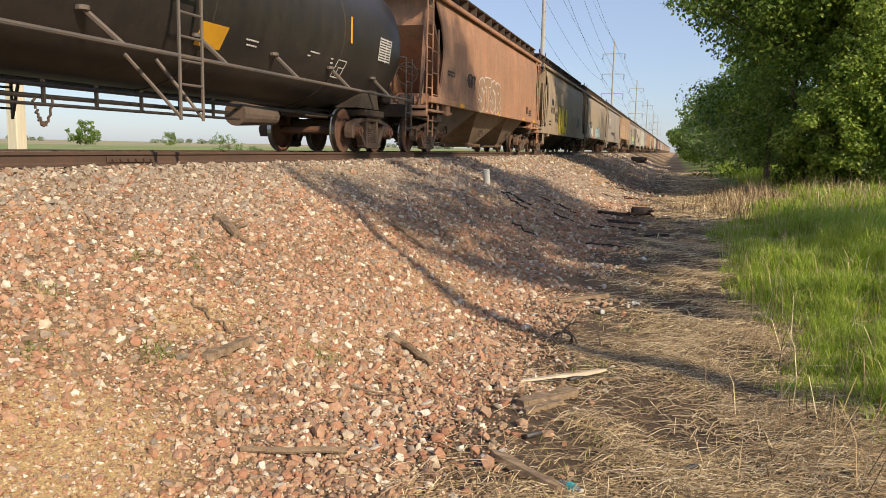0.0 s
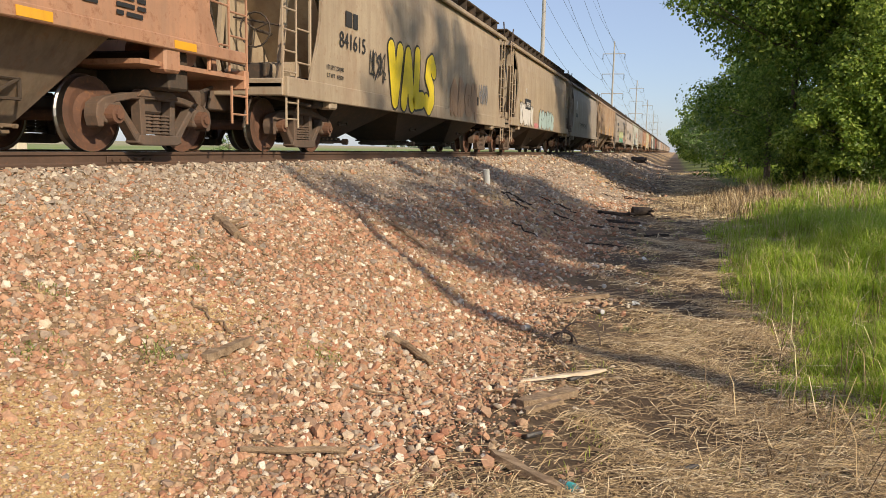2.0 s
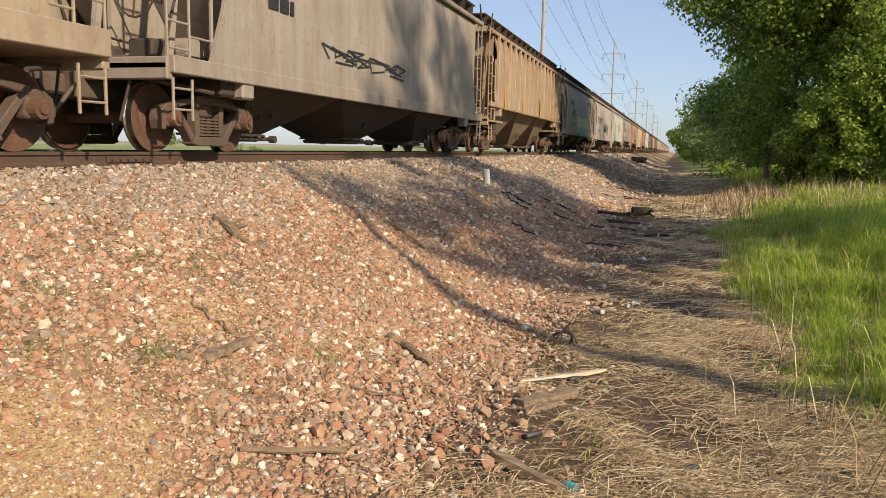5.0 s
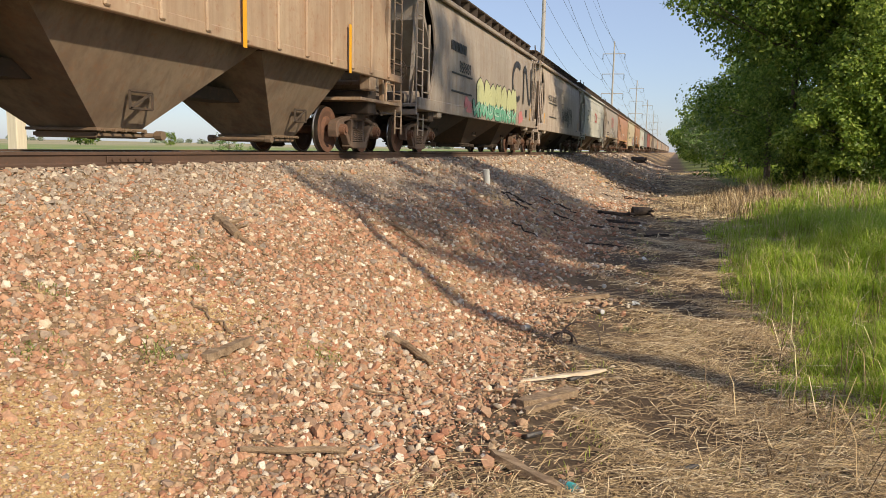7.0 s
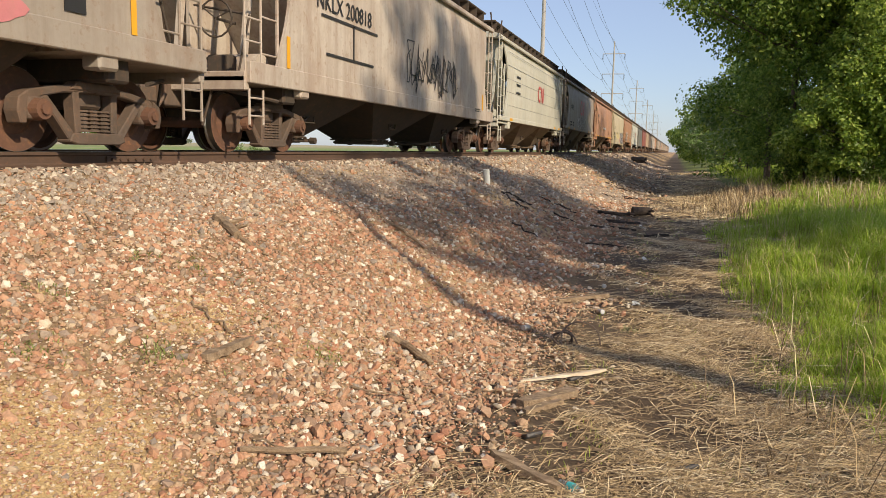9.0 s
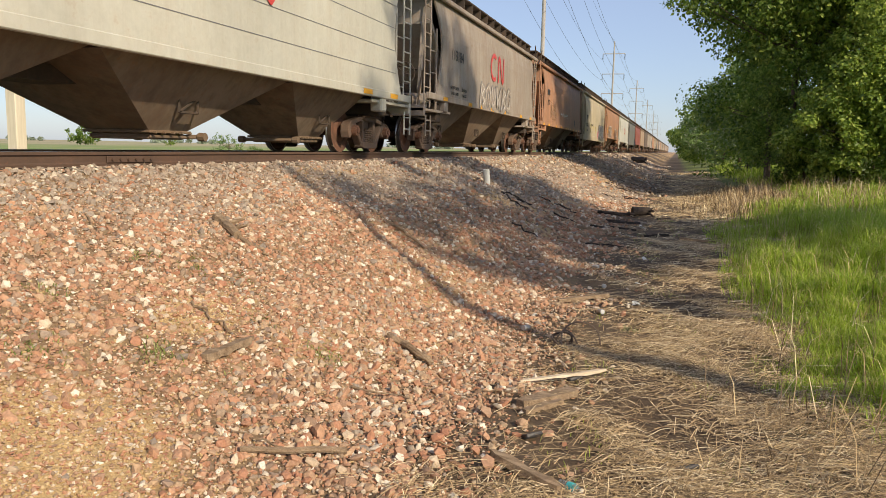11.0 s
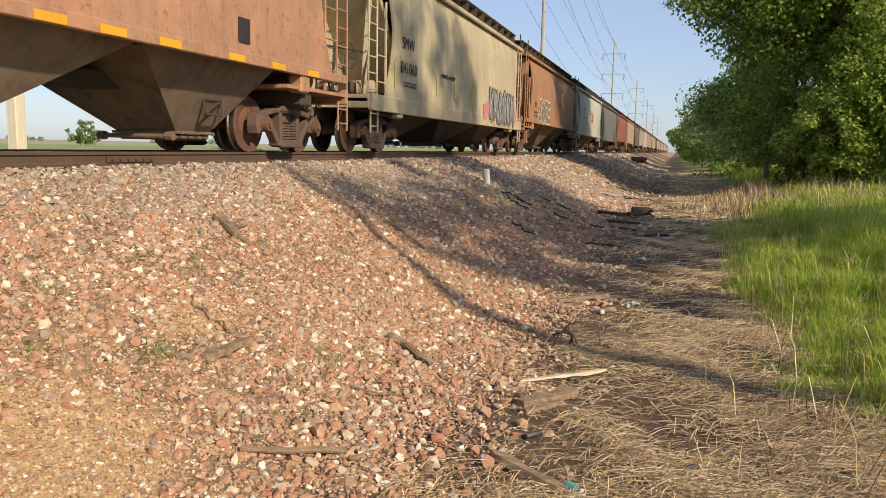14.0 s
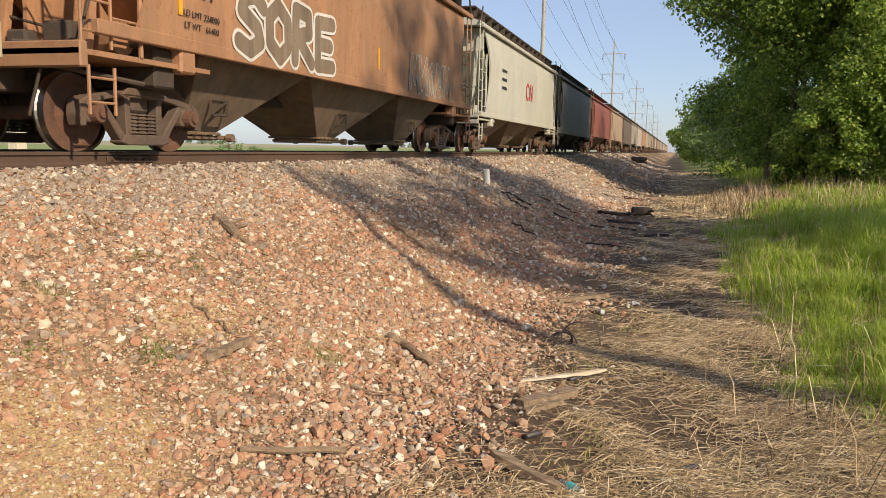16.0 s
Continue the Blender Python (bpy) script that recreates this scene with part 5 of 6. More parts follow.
def sandiness(x, y):
    """Where fine sand covers the stones: patches low on the near bank."""
    a = np.exp(-((x + 3.0) / 0.75) ** 2 - ((y - 2.7) / 1.25) ** 2)
    b = 0.62 * np.exp(-((x + 3.55) / 0.3) ** 2 - ((y - 5.2) / 0.7) ** 2)
    c = 0.4 * np.exp(-((x + 3.9) / 0.45) ** 2 - ((y - 8.8) / 1.2) ** 2)
    d = 0.5 * (np.sin(1.7 * x + 0.6 * y + 1) * np.sin(0.8 * y - 1.1 * x)) ** 2
    return np.clip(a * 1.15 + b + c + d * 0.45, 0, 1)


def make_ballast():
    rng = np.random.default_rng(3)
    for name, mat, label in (("ballast", "stone", "pink and tan crushed stone ballast on the bank"), ("upper_ballast", "stone_grey", "greyish crushed stone ballast along the track")):
        vs, fs, base = [], [], 0
        for y0, y1, per, size in ((-8.0, 2.2, 45, 0.05), (2.2, 8.0, 640, 0.028), (8.0, 16.0, 380, 0.033), (16.0, 34.0, 105, 0.052), (34.0, 110.0, 16, 0.085)):
            n = int((y1 - y0) * 6.6 * per)
            x, y = rng.uniform(-6.85, -0.3, n), rng.uniform(y0, y1, n)
            # greyer towards the track; the y term greys the stones for shade further along
            grey = np.clip((-4.3 - x) / 1.6 + 0.2 * np.sin(1.1 * y) + 0.09 * (y - 8), 0.12, 0.88)
            if name == "ballast":
                grey = 1 - grey
            thin = np.clip((-0.9 - x + 0.35 * np.sin(2.1 * y) + 0.25 * np.sin(5.3 * y)) / 0.9, 0.03, 1)
            keep = rng.uniform(0, 1, n) < grey * thin * (1 - 0.95 * sandiness(x, y))
            x, y = x[keep], y[keep]
            n = len(x)
            s = size * np.clip(rng.lognormal(-0.1, 0.36, n), 0.4, 1.6)
            v, fc = stone_shape(rng, n)
            p = np.stack([x, y, ground_z(x, y) + s * rng.uniform(-0.15, 0.4, n)], 1)
            v = v * s[:, None, None] + p[:, None]
            vs.append(v.reshape(-1, 3))
            fs.append((fc[None] + 12 * np.arange(n)[:, None, None]).reshape(-1, 3) + base)
            base += 12 * n
        ob = soup(name, np.concatenate(vs), np.concatenate(fs), M[mat])
        tagged(ob, label, "ballast", kind="stuff")
    # small broken stone filling the joints
    n = 52000
    x, y = rng.uniform(-6.0, -0.8, n), 2.3 + 8.5 * rng.uniform(0, 1, n) ** 1.4
    k = rng.uniform(0, 1, n) < np.clip((-0.7 - x) / 0.8, 0, 1)
    x, y = x[k], y[k]
    n = len(x)
    oc = np.array([(1, 0, 0), (-1, 0, 0), (0, 1, 0), (0, -1, 0), (0, 0, 1), (0, 0, -1)], float)
    of = np.array([(0, 2, 4), (2, 1, 4), (1, 3, 4), (3, 0, 4), (2, 0, 5), (1, 2, 5), (3, 1, 5), (0, 3, 5)])
    a = rng.uniform(0, math.tau, n)
    v = oc[None] * rng.uniform(0.5, 1.3, (n, 6, 1)) + rng.normal(0, 0.22, (n, 6, 3))
    v = np.stack([v[..., 0] * np.cos(a)[:, None] - v[..., 1] * np.sin(a)[:, None], v[..., 0] * np.sin(a)[:, None] + v[..., 1] * np.cos(a)[:, None], v[..., 2] * 0.7], -1)
    sz = rng.uniform(0.008, 0.018, n)
    v = v * sz[:, None, None] + np.stack([x, y, ground_z(x, y) + sz * 0.6], 1)[:, None]
    tagged(soup("stone_chips", v.reshape(-1, 3), (of[None] + 6 * np.arange(n)[:, None, None]).reshape(-1, 3), M["stone"]), "small broken stone chips between the ballast", "ballast", kind="stuff")
    # grit in the sandy patches
    n = 15000
    x, y = rng.uniform(-4.6, -1.6, n), rng.uniform(2.2, 6.5, n)
    keep = rng.uniform(0, 1, n) < 0.15 + sandiness(x, y)
    x, y = x[keep], y[keep]
    n = len(x)
    s = rng.uniform(0.006, 0.015, n)
    v, fc = stone_shape(rng, n)
    v = v * s[:, None, None] + np.stack([x, y, ground_z(x, y) + 0.3 * s], 1)[:, None]
    tagged(soup("grit", v.reshape(-1, 3), (fc[None] + 12 * np.arange(n)[:, None, None]).reshape(-1, 3), M["grit"]), "yellow sandy grit low on the bank", "grit", kind="stuff")


M["grit"] = by_island("sandy_grit", [(0.0, (0.38, 0.25, 0.12)), (0.6, (0.52, 0.37, 0.19)), (1.0, (0.66, 0.53, 0.34))], 0.9)
make_ballast()


# ---------- grass and straw ----------
def blades(rng, x, y, h, w, lean, flat=False):
    """Tapered blades of two segments at x, y; lean: how far the tips hang over."""
    n = len(x)
    a = rng.uniform(0, math.tau, n)
    d = np.stack([np.cos(a), np.sin(a), np.zeros(n)], 1)
    side = np.stack([-d[:, 1], d[:, 0], np.zeros(n)], 1) * (w / 2)[:, None]
    p = np.stack([x, y, ground_z(x, y) - 0.01], 1)
    up = np.array([0, 0, 1.0])
    mid = p + up * (h * 0.55)[:, None] + d * (h * lean * 0.3)[:, None]
    tip = p + up * (h * np.clip(1.0 - 0.35 * lean, 0.1, 1))[:, None] + d * (h * lean)[:, None]
    v = np.stack([p - side, p + side, mid + side * 0.8, mid - side * 0.8, tip], 1).reshape(-1, 3)
    i = np.arange(n) * 5
    f = [*np.stack([i, i + 1, i + 2, i + 3], 1).tolist(), *np.stack([i + 3, i + 2, i + 4], 1).tolist()]
    return v, f


def edge(y):
    """How far the green grass reaches towards the track."""
    return 1.12 + 0.9 * np.clip((6.6 - y) / 1.5, 0, 1) + 0.2 * np.sin(0.9 * y) + 0.14 * np.sin(2.3 * y + 1) + 1.0 * np.clip((y - 20) / 5, 0, 1) + 1.6 * np.clip((y - 25) / 5, 0, 1)


def make_grass():
    rng = np.random.default_rng(12)
    vs, fs, base = [], [], 0

    def add(v, f):
        nonlocal base
        vs.append(v)
        fs.extend([[q + base for q in face] for face in f])
        base += len(v)
    for y0, y1, per, h0, wd, xr in ((-8.0, 5.0, 130, 0.4, 0.016, 5.0), (5.0, 10.0, 2300, 0.38, 0.009, 4.0), (10.0, 18.0, 1150, 0.46, 0.013, 5.5), (18.0, 38.0, 330, 0.45, 0.02, 10.0), (38.0, 90.0, 30, 0.6, 0.05, 8.0)):
        n = int((y1 - y0) * xr * per)
        x, y = 0.75 + xr * rng.uniform(0, 1, n), rng.uniform(y0, y1, n)
        k = rng.uniform(0, 1, n) < np.clip((x - edge(y) + 0.45) / 0.75, 0, 1) ** 1.2
        x, y = x[k], y[k]
        n = len(x)
        clump = 0.7 + 0.45 * np.sin(2.1 * x + 1.3 * y) * np.sin(1.1 * y - 0.7 * x) + 0.3 * np.sin(6.3 * x + 2.2 * y) * np.sin(4.7 * y - 3.1 * x)
        h = h0 * rng.uniform(0.5, 1.25, n) * clump * np.clip(0.5 + (x - edge(y)) * 0.5, 0.45, 1.25)
        add(*blades(rng, x, y, h, wd * rng.uniform(0.6, 1.4, n), rng.uniform(0.15, 1.1, n)))
    # sparse green in the ditch and tufts on the bank
    n = 7000
    x, y = rng.uniform(-0.8, 1.9, n), rng.uniform(4, 24, n)
    k = np.sin(3.1 * x + 1.9 * y) * np.sin(1.3 * y - 2.7 * x) > 0.45
    add(*blades(rng, x[k], y[k], rng.uniform(0.03, 0.11, k.sum()), np.full(k.sum(), 0.006), rng.uniform(0.3, 1.0, k.sum())))
    ob = soup("grass", np.concatenate(vs), fs, M["grass"])
    tagged(ob, "lush long green grass on the verge", "grass", kind="stuff")

    vs, fs, base = [], [], 0
    for y0, y1, per, hh, wd in ((-6.0, 3.2, 130, 0.4, 0.012), (3.2, 9.0, 3000, 0.2, 0.0042), (9.0, 18.0, 900, 0.26, 0.007), (18.0, 40.0, 150, 0.4, 0.018), (40.0, 80.0, 40, 0.6, 0.04)):
        n = int((y1 - y0) * 4.5 * per)
        x, y = rng.uniform(-1.9, 2.6, n), rng.uniform(y0, y1, n)
        bed = np.clip((x + 1.5 + 0.25 * np.sin(2.1 * y)) / 1.7, 0, 1) * (0.2 + 0.13 * np.clip((6 - y) / 2, 0, 1) + 0.67 * (np.sin(1.9 * x + 0.8 * y) * np.sin(2.3 * y + x) + 0.5 * np.sin(4.1 * x - 2.2 * y) * np.sin(3.3 * y + 1.7 * x) + 0.4 * (x - 0.1) > 0.02 + 0.2 * np.clip((y - 9) / 3, 0, 1)))
        k = rng.uniform(0, 1, n) < bed
        x, y = x[k], y[k]
        n = len(x)
        # lying stalks: long, nearly level
        a = 0.5 + 0.45 * np.sin(1.3 * x + 0.7 * y) + rng.normal(0, 1.0, n)
        ln = hh * rng.uniform(0.3, 1.5, n)
        d = np.stack([np.cos(a), np.sin(a), rng.uniform(-0.05, 0.16, n)], 1) * (ln / 2)[:, None]
        s = np.stack([-np.sin(a), np.cos(a), np.full(n, 0.35)], 1) * (wd * rng.uniform(0.5, 1.3, n) / 2)[:, None]
        p = np.stack([x, y, ground_z(x, y) + 0.012 + rng.uniform(0, 0.035, n)], 1)
        bow = np.stack([np.zeros(n), np.zeros(n), rng.uniform(0.0, 0.03, n)], 1)
        v = np.stack([p - d - s, p - d + s, p + bow + s, p + bow - s, p + d + s * 0.6, p + d - s * 0.6], 1).reshape(-1, 3)
        i = np.arange(n) * 6 + base
        fs += np.stack([i, i + 1, i + 2, i + 3], 1).tolist() + np.stack([i + 3, i + 2, i + 4, i + 5], 1).tolist()
        vs.append(v)
        base += len(v)

    def add2(v, f):
        nonlocal base
        vs.append(v)
        fs.extend([[q + base for q in face] for face in f])
        base += len(v)
    # standing dry stems in the verge
    n = 5200
    x, y = rng.uniform(-0.2, 9.5, n), rng.uniform(21, 38, n)
    k = rng.uniform(0, 1, n) < np.clip((x + 0.2) / 3.5, 0.05, 1) * (0.25 + 0.75 * (np.sin(1.7 * x + 0.9 * y) * np.sin(1.1 * y - 0.6 * x) > 0.05))
    x, y = x[k], y[k]
    n = len(x)
    add2(*blades(rng, x, y, rng.uniform(0.2, 1.05, n) * np.clip(0.4 + 0.25 * x, 0.4, 1.0), np.full(n, 0.016), rng.uniform(0.1, 0.9, n)))
    # pale matted dead grass where the verge opens towards the trees
    n = 24000
    x, y = rng.uniform(-0.8, 7.5, n), 22 + 17 * rng.uniform(0, 1, n) ** 0.8
    k = rng.uniform(0, 1, n) < np.clip((x + 0.8) / 2.4, 0, 1) * np.clip((y - 22) / 5, 0.05, 1) * (0.35 + 0.65 * (np.sin(1.9 * x + 0.7 * y) * np.sin(0.9 * y - 1.3 * x) > -0.2))
    x, y = x[k], y[k]
    n = len(x)
    add2(*blades(rng, x, y, rng.uniform(0.1, 0.42, n) * np.clip(0.35 + 0.3 * x, 0.3, 1), np.full(n, 0.022), rng.uniform(0.4, 2.0, n)))
    # long loose stalks lying over the mat
    n = 170
    x, y = rng.uniform(-0.6, 1.5, n), rng.uniform(3.6, 12, n)
    add2(*blades(rng, x, y, rng.uniform(0.1, 0.26, n), np.full(n, 0.006), rng.uniform(1.8, 3.0, n)))
    n = 1100
    x, y = rng.uniform(0.9, 4.0, n), rng.uniform(4.5, 20, n)
    k = x < 0.9 + 0.22 * y
    add2(*blades(rng, x[k], y[k], rng.uniform(0.25, 0.75, k.sum()), np.full(k.sum(), 0.007), rng.uniform(0.1, 1.1, k.sum())))
    n = 60
    x, y = rng.uniform(0.3, 1.6, n), rng.uniform(4.4, 6.4, n)
    add2(*blades(rng, x, y, rng.uniform(0.25, 0.7, n), np.full(n, 0.007), rng.uniform(0.5, 1.6, n)))
    ob = soup("dry_straw", np.concatenate(vs), fs, M["straw"])
    tagged(ob, "flattened dry straw and dead stems in the ditch", "straw", kind="stuff")


make_grass()


def make_weeds():
    rng = np.random.default_rng(5)
    for x, y, n, h in ((-4.17, 4.28, 60, 0.12), (-3.28, 4.27, 70, 0.2), (-2.61, 5.42, 60, 0.19), (-4.42, 5.53, 90, 0.12), (-4.13, 5.89, 90, 0.12), (-3.73, 3.65, 80, 0.14), (-3.75, 6.07, 50, 0.1),
                       (-3.2, 5.5, 50, 0.1), (-3.5, 4.9, 40, 0.09), (-2.9, 4.6, 40, 0.08), (-4.6, 6.6, 50, 0.1), (1.45, 5.9, 60, 0.22), (0.55, 4.5, 50, 0.1), (0.05, 5.2, 40, 0.08), (-0.4, 8.6, 60, 0.12)):
        xs, ys = x + rng.normal(0, 0.07, n), y + rng.normal(0, 0.09, n)
        v, f = blades(rng, xs, ys, 0.6 * h * rng.uniform(0.4, 1.1, n), np.full(n, 0.009), rng.uniform(0.4, 1.5, n))
        tagged(soup("weed", v, f, M["weed"]), "small green weed tuft growing in the stones", "weed", "weeds on the bank", "stuff")


M["weed"] = by_island("weed_green", [(0.0, (0.16, 0.21, 0.05)), (0.7, (0.3, 0.36, 0.1)), (1.0, (0.46, 0.42, 0.2))], 0.6, grain=20, trans=0.3)
make_weeds()


# ---------- sticks, planks and litter ----------
def crooked(name, a, b, r0, r1, mat, label, seed, cat="stick", lift=0.5, bow=0.03, forks=0):
    rnd = random.Random(seed)
    a = Vector((a[0], a[1], float(ground_z(*a)) + r0 * lift + 0.02))
    b = Vector((b[0], b[1], float(ground_z(*b)) + r1 * lift + 0.03))
    bm = B()
    n = 7
    pts = []
    for k in range(n + 1):
        u = k / n
        p = a.lerp(b, u) + Vector((rnd.uniform(-1, 1), rnd.uniform(-1, 1), rnd.uniform(-0.3, 0.6))) * bow * (0 if k in (0, n) else 1)
        pts.append((p, r0 + (r1 - r0) * u))
    tube(bm, [p for p, r in pts], [r for p, r in pts], 8)
    for k in range(forks):
        p, r = pts[rnd.randint(2, n - 1)]
        rod(bm, p, p + Vector((rnd.uniform(-0.2, 0.2), rnd.uniform(-0.2, 0.2), rnd.uniform(0.02, 0.1))), r * 0.6, 6, r * 0.3)
    return tagged(finish(name, bm, mat), label, cat, "sticks and wood on the bank")


def slab(name, a, b, w, th, mat, label, seed):
    """A split piece of wood with ragged ends."""
    rnd = random.Random(seed)
    a = Vector((a[0], a[1], float(ground_z(*a)) + 0.02))
    b = Vector((b[0], b[1], float(ground_z(*b)) + 0.03))
    d = (b - a).normalized()
    s = d.cross(Vector((0, 0, 1))).normalized()
    bm = B()
    n = 8
    rows = []
    for k in range(n + 1):
        p = a.lerp(b, k / n)
        e = w * (0.5 if 0 < k < n else 0.3) * rnd.uniform(0.8, 1.1)
        o = rnd.uniform(-0.01, 0.01)
        rows.append([bm.verts.new(p - s * e + Vector((0, 0, o))), bm.verts.new(p + s * e + Vector((0, 0, -o))), bm.verts.new(p + s * e * 0.85 + Vector((0, 0, th))), bm.verts.new(p - s * e * 0.85 + Vector((0, 0, th * rnd.uniform(0.7, 1.1))))])
    for p, q in zip(rows[:-1], rows[1:]):
        for k in range(4):
            bm.faces.new((p[k], p[(k + 1) % 4], q[(k + 1) % 4], q[k]))
    bm.faces.new(rows[0][::-1])
    bm.faces.new(rows[-1])
    return tagged(finish(name, bm, mat), label, "wood", "sticks and wood on the bank")


def make_litter():
    W, P = M["wood"], M["wood_pale"]
    crooked("branch", (-4.76, 7.21), (-4.23, 6.76), 0.06, 0.045, W, "thick grey broken branch lying on the bank", 1, bow=0.02, forks=2)
    crooked("stick", (-4.23, 6.76), (-3.92, 6.84), 0.025, 0.012, W, "grey stick on the stones", 2)
    crooked("stick", (-4.37, 10.74), (-3.36, 10.2), 0.028, 0.016, W, "long crooked grey stick on the bank", 3, bow=0.06)
    crooked("stick", (-3.67, 5.18), (-3.2, 5.01), 0.012, 0.008, W, "thin dark stick on the stones", 4)
    slab("driftwood", (-3.1, 4.5), (-3.04, 5.03), 0.1, 0.05, W, "dark split piece of weathered wood", 5)
    crooked("stick", (-2.42, 6.38), (-1.96, 6.23), 0.035, 0.03, W, "short brown branch half sunk in stones", 6)
    crooked("stick", (-2.36, 3.76), (-1.8, 4.04), 0.02, 0.022, W, "straight weathered grey stick", 7, bow=0.01)
    slab("driftwood", (-1.01, 4.52), (-0.54, 4.24), 0.09, 0.05, W, "weathered grey split board in the straw", 8)
    slab("wood_splinter", (-1.17, 6.24), (-0.49, 6.75), 0.055, 0.025, P, "long pale freshly split wood splinter", 9)
    slab("plank", (-1.04, 5.59), (-0.69, 6.1), 0.15, 0.05, W, "brown weathered broken plank in the ditch", 10)
    slab("plank", (-0.98, 5.45), (-0.75, 5.75), 0.09, 0.03, W, "brown weathered broken plank in the ditch", 11)
    slab("driftwood", (-1.35, 9.7), (-0.75, 10.1), 0.12, 0.05, W, "grey board lying in the straw", 12)
    crooked("stick", (-1.0, 7.2), (-0.85, 6.9), 0.01, 0.006, P, "pale bent twig standing in the straw", 13, bow=0.05)
    rnd = random.Random(77)
    for k in range(46):
        x, y = rnd.uniform(-5.4, 0.4), rnd.uniform(3.2, 22)
        a = rnd.uniform(-0.8, 1.2)
        ln = rnd.uniform(0.15, 0.55)
        crooked("twig", (x, y), (x + ln * math.cos(a), y + ln * math.sin(a)), rnd.uniform(0.006, 0.014), 0.004, W, "thin dry twig lying on the bank", 100 + k, bow=0.02)
    # drinks bottle with a teal label
    z = float(ground_z(-0.49, 4.38))
    bt = thing("plastic_bottle", "crushed clear plastic bottle with a teal label", "bottle", m=pose(-0.49, 4.38, z + 0.035, 0, 84, -35) @ Matrix.Scale(0.85, 4))
    part("body", lathe(B(), [(-0.1, 0.02), (-0.098, 0.031), (-0.03, 0.033), (0.03, 0.031), (0.06, 0.026), (0.085, 0.013), (0.1, 0.012)], 18, "z"), M["clear"], bt, "clear crumpled plastic")
    part("label", lathe(B(), [(-0.02, 0.0335), (-0.015, 0.0345), (0.03, 0.0335), (0.035, 0.032)], 18, "z"), M["teal_label"], bt, "bright teal paper sleeve")
    part("cap", lathe(B(), [(0.095, 0.013), (0.096, 0.0145), (0.112, 0.0145), (0.113, 0.01)], 14, "z"), M["pvc"], bt, "white screw cap")
    for x, y, r in ((-0.76, 9.14, 30), (-1.45, 7.99, -20), (-1.2, 13.0, 60), (-0.9, 11.2, 10), (-2.0, 12.2, 40)):
        cn = thing("drinks_can", "faded dented drinks can lying in the straw", "can", "litter in the ditch", m=pose(x, y, float(ground_z(x, y)) + 0.045, 82, 0, r))
        part("body", lathe(B(), [(-0.06, 0.026), (-0.052, 0.033), (0.045, 0.033), (0.058, 0.027)], 16, "z"), M["can"], cn)
        part("lid", lathe(B(), [(0.0575, 0.0265), (0.06, 0.0275), (0.061, 0.02)], 16, "z"), M["steel"], cn)
    # rusty wheel rim and wire in the pole's shadow
    z = float(ground_z(-0.99, 7.71))
    rm = thing("scrap_ring", "rusty coil of scrap steel in the straw", "scrap", m=pose(-0.99, 7.71, z + 0.06, 70, 10, 30))
    for k, (cx, r, tilt) in enumerate(((0.0, 0.1, 0.05), (0.03, 0.12, -0.04), (-0.04, 0.09, 0.09), (0.16, 0.22, 0.03))):
        ring = tube(B(), [(r * math.cos(a) + cx, r * math.sin(a), 0.03 * k - 0.05 + tilt * math.sin(2 * a)) for a in [radians(15 * q) for q in range(22)]], 0.009, 6)
        part("hoop", ring, M["truck"], rm)
    # dark stumps further along
    for x, y, s in ((-0.88, 23.97, 0.3), (-3.75, 83.1, 0.75)):
        z = float(ground_z(x, y))
        st = thing("stump", "dark charred stump lying on its side", "stump", m=pose(x, y, z))
        bm = rod(B(), (-s, 0, s * 0.5), (s * 0.7, 0.2, s * 0.55), s * 0.5, 12, s * 0.4)
        for k in range(6):
            rod(bm, (s * 0.5, 0.1, s * 0.5), (s * 1.1, math.cos(k) * s * 0.7, s * 0.5 + math.sin(k * 1.3) * s * 0.5), s * 0.14, 6, s * 0.04)
        part("log", bm, M["charred"], st)
        crooked("branch", (x - 1.3, y - 0.6), (x - 0.2, y - 0.3), 0.06, 0.03, M["charred"], "dark dead branch beside the stump", int(10 * y), forks=2)
    # broken dark boards and dead sticks lying at the foot of the bank
    rnd = random.Random(31)
    for k in range(12):
        x, y, a = rnd.uniform(-2.2, 0.2), rnd.uniform(17.5, 24), rnd.uniform(-0.5, 0.9)
        ln = rnd.uniform(0.3, 0.9)
        slab("plank", (x, y), (x + ln * math.cos(a), y + ln * math.sin(a)), rnd.uniform(0.07, 0.16), 0.05, M["charred"] if k % 3 else W, "dark rotten board lying at the foot of the bank", 200 + k)
    for k in range(22):
        x, y, a = rnd.uniform(-4.2, -1.2), rnd.uniform(15, 46), rnd.uniform(-0.9, 0.3)
        ln = rnd.uniform(0.4, 1.3)
        crooked("stick", (x, y), (x + ln * math.cos(a), y + ln * math.sin(a)), rnd.uniform(0.015, 0.035), 0.01, M["charred"], "dark dead stick lying on the bank", 300 + k, bow=0.05)
    for k in range(7):
        x, y = rnd.uniform(-1.4, -0.2), rnd.uniform(9, 21)
        bm = B()
        blob(bm, 0, 0, rnd.uniform(0.1, 0.2), rnd.uniform(0.06, 0.12), 0, rnd, 12, low=-1)
        for v in bm.verts:
            v.co.x += 0.02 * math.sin(40 * v.co.y) + 0.015 * math.cos(50 * v.co.z)
        ob = tagged(finish("paper_scrap", bm, M["pvc"]), "small crumpled pale scrap in the straw", "scrap", "litter in the ditch")
        ob.matrix_basis = pose(x, y, float(ground_z(x, y)) + 0.04, 0, -80, rnd.uniform(0, 360))
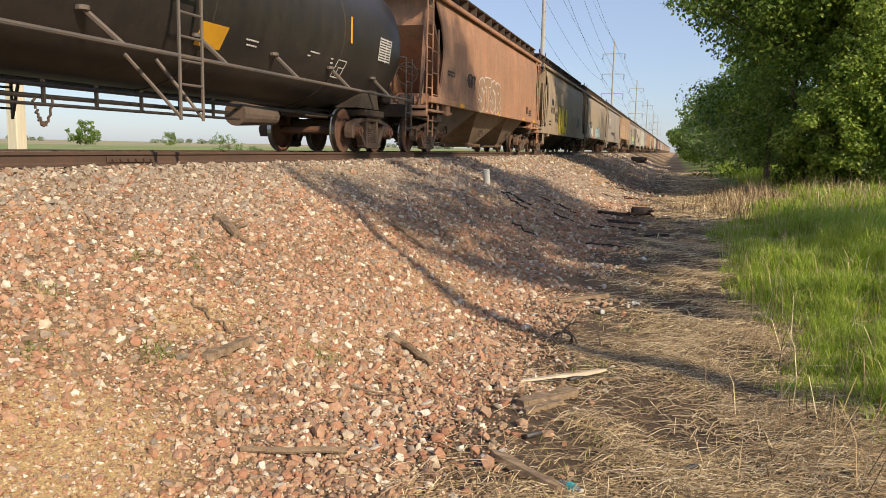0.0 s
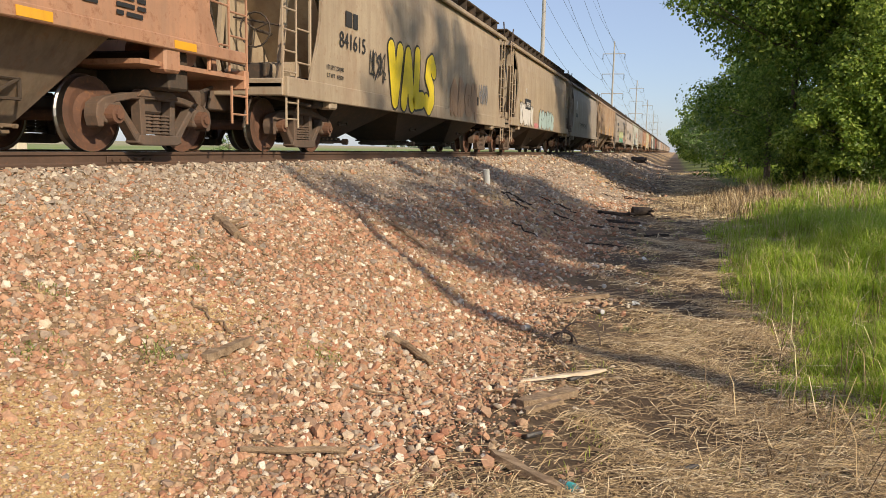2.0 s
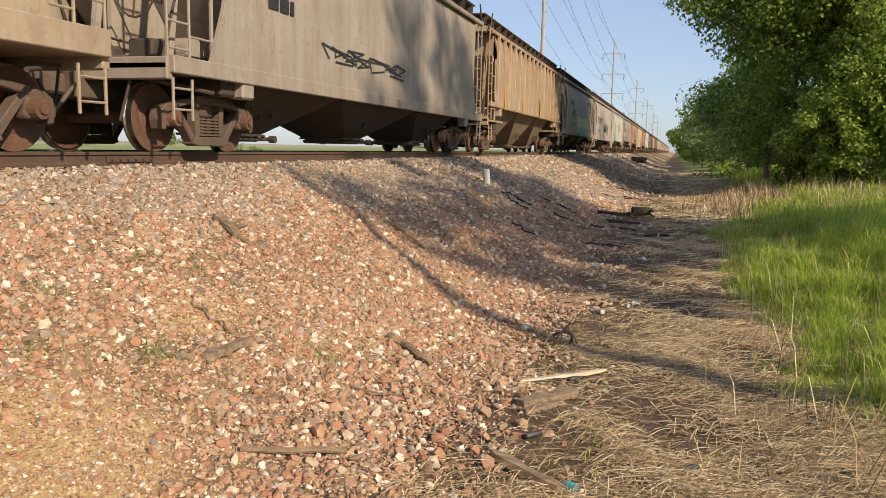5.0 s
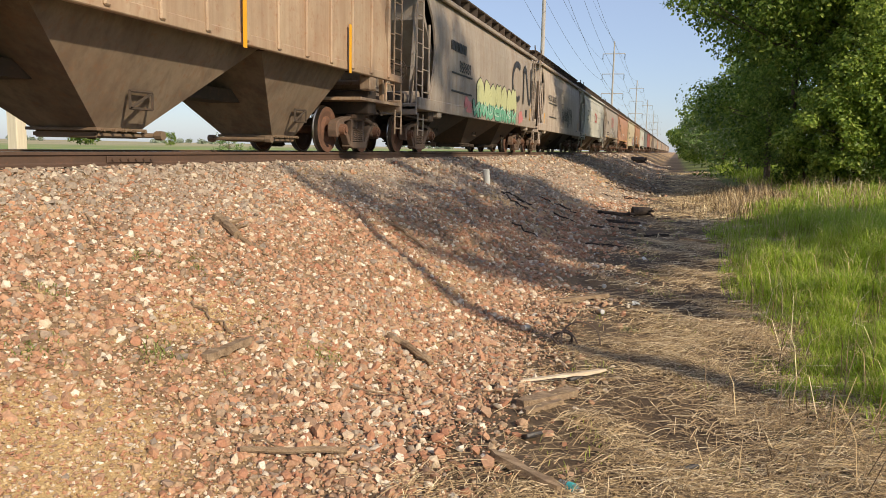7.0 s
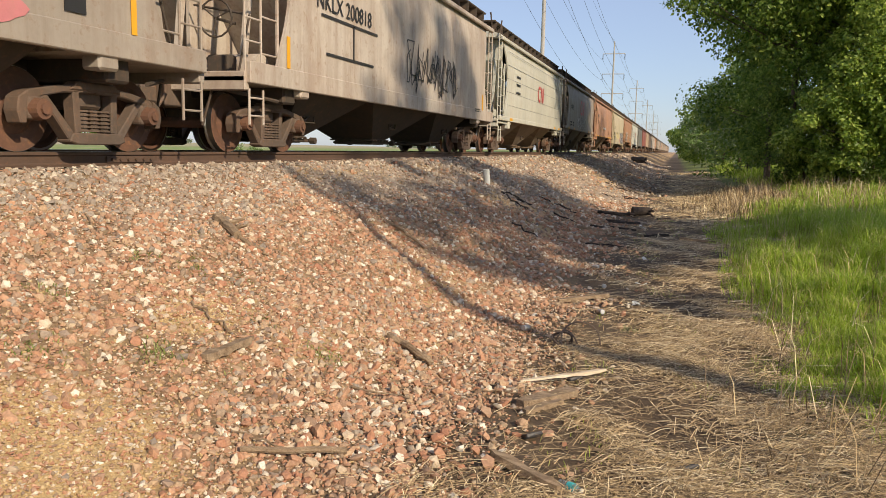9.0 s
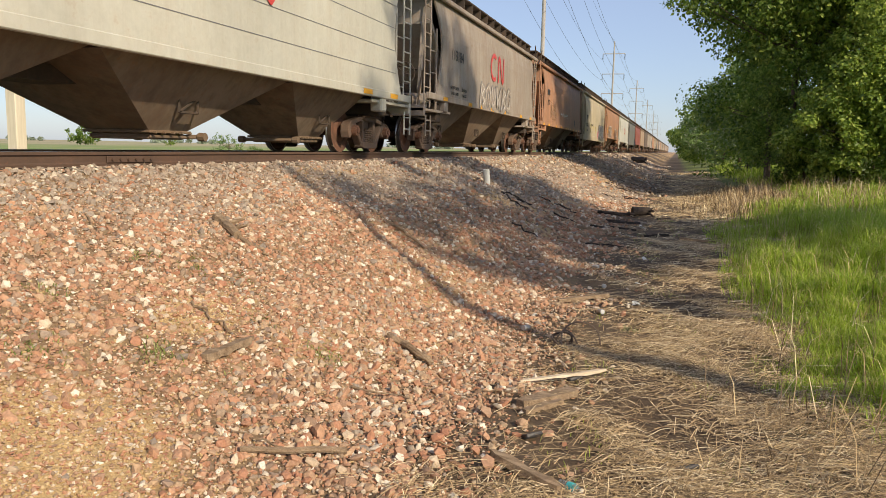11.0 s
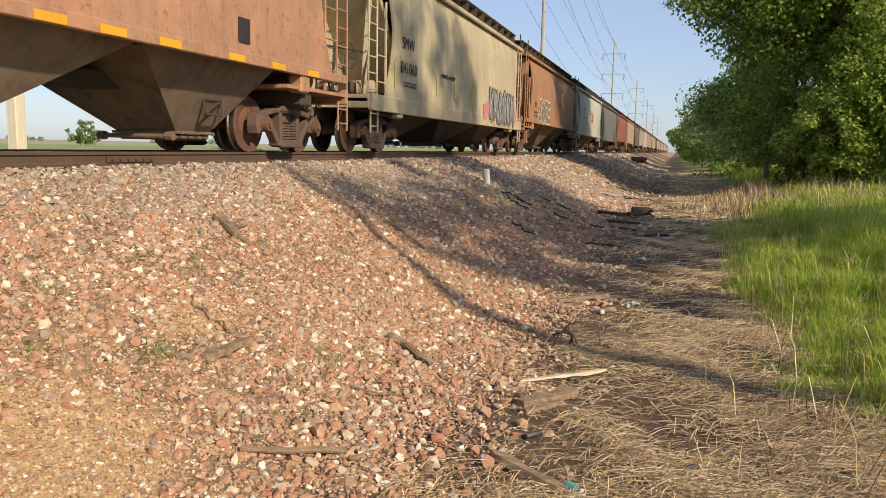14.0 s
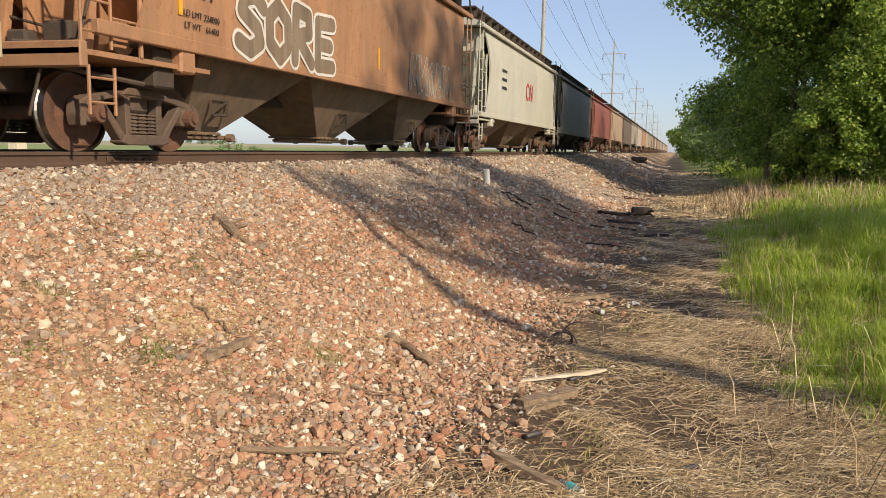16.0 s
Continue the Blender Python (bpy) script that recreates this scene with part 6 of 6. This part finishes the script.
    for x, y in ((0.18, 4.88), (-0.85, 5.05), (-0.75, 6.55)):
        z = float(ground_z(x, y))
        bm = box(B(), -0.07, 0.07, -0.05, 0.05, 0.0, 0.035, 0.012)
        for v in bm.verts:
            v.co.z += 0.02 * math.sin(60 * v.co.x + 40 * v.co.y)
        ob = tagged(finish("rubber_scrap", bm, M["g_black"]), "crumpled scrap of dark rubber in the straw", "scrap", "litter in the ditch")
        ob.matrix_basis = pose(x, y, z + 0.015, 5, -4, 40)


M["clear"], _t, _b = nodes_of("clear_plastic", 0.12)
_b.inputs["Transmission Weight"].default_value = 0.85
_b.inputs["IOR"].default_value = 1.2
_b.inputs["Base Color"].default_value = (0.9, 0.95, 0.95, 1)
M["teal_label"] = two_tone("teal_paper_sleeve", [(0.4, (0.03, 0.4, 0.42)), (0.7, (0.1, 0.55, 0.55))], 30.0, 0.5, 0.1)
M["can"] = worn("faded_aluminium_can", (0.6, 0.58, 0.56), (0.4, 0.32, 0.25), (0.4, 0.25, 0.18), 0.4, 0.4, 0.6, False, 40)
M["charred"] = two_tone("charred_wood", [(0.3, (0.02, 0.016, 0.013)), (0.7, (0.09, 0.065, 0.05))], 8.0, 0.95, 0.8)
make_litter()


# ---------- single stones nearest the camera ----------
def make_stones():
    rng = np.random.default_rng(21)
    v, fc = stone_shape(rng, 8)
    shapes = []
    for k in range(8):
        me = bpy.data.meshes.new("stone")
        me.from_pydata((v[k] * 0.03).tolist(), [], fc.tolist())
        me.materials.append(M["stone_one"])
        shapes.append(me)
    for k in range(300):
        x, y = rng.uniform(-2.7, -0.9), rng.uniform(3.4, 6.2)
        ob = new("stone", shapes[k % 8])
        ob.parent = GROUND
        s = float(np.clip(rng.lognormal(0.05, 0.3), 0.6, 1.9))
        ob.matrix_basis = pose(x, y, float(ground_z(x, y)) + 0.018 * s, 0, 0, rng.uniform(0, 360)) @ Matrix.Scale(s, 4)


make_stones()


# ---------- movement ----------
def motions():
    for k, car in TRAIN:
        walk(car, simple_rows(k))
        if k > 13:
            continue
        L, c = rebase(k)
        t_pass = (c - 8.0) / SPEED
        a, b = max(0.0, t_pass - 3.2), min(16.0, t_pass + 1.6)
        f0, f1 = int(a * FPS), int(b * FPS)
        if f1 - f0 < 2:
            continue
        for o in car.children:
            if o.name.split(".")[0] != "wheelset":
                continue
            p = o.matrix_basis.translation.copy()
            turn = SPEED / 0.457 / FPS
            rows = [] if f0 == 0 else [(0.0, pose(*p)), (max(f0 - 1, 0) / FPS, pose(*p))]
            rows += [(f / FPS, Matrix.Translation(p) @ Matrix.Rotation(turn * (f - f0), 4, "X")) for f in range(f0, f1 + 1)]
            if f1 < 16 * FPS:
                rows += [((f1 + 1) / FPS, rows[-1][1]), (16.0, rows[-1][1])]
            walk(o, rows)


motions()
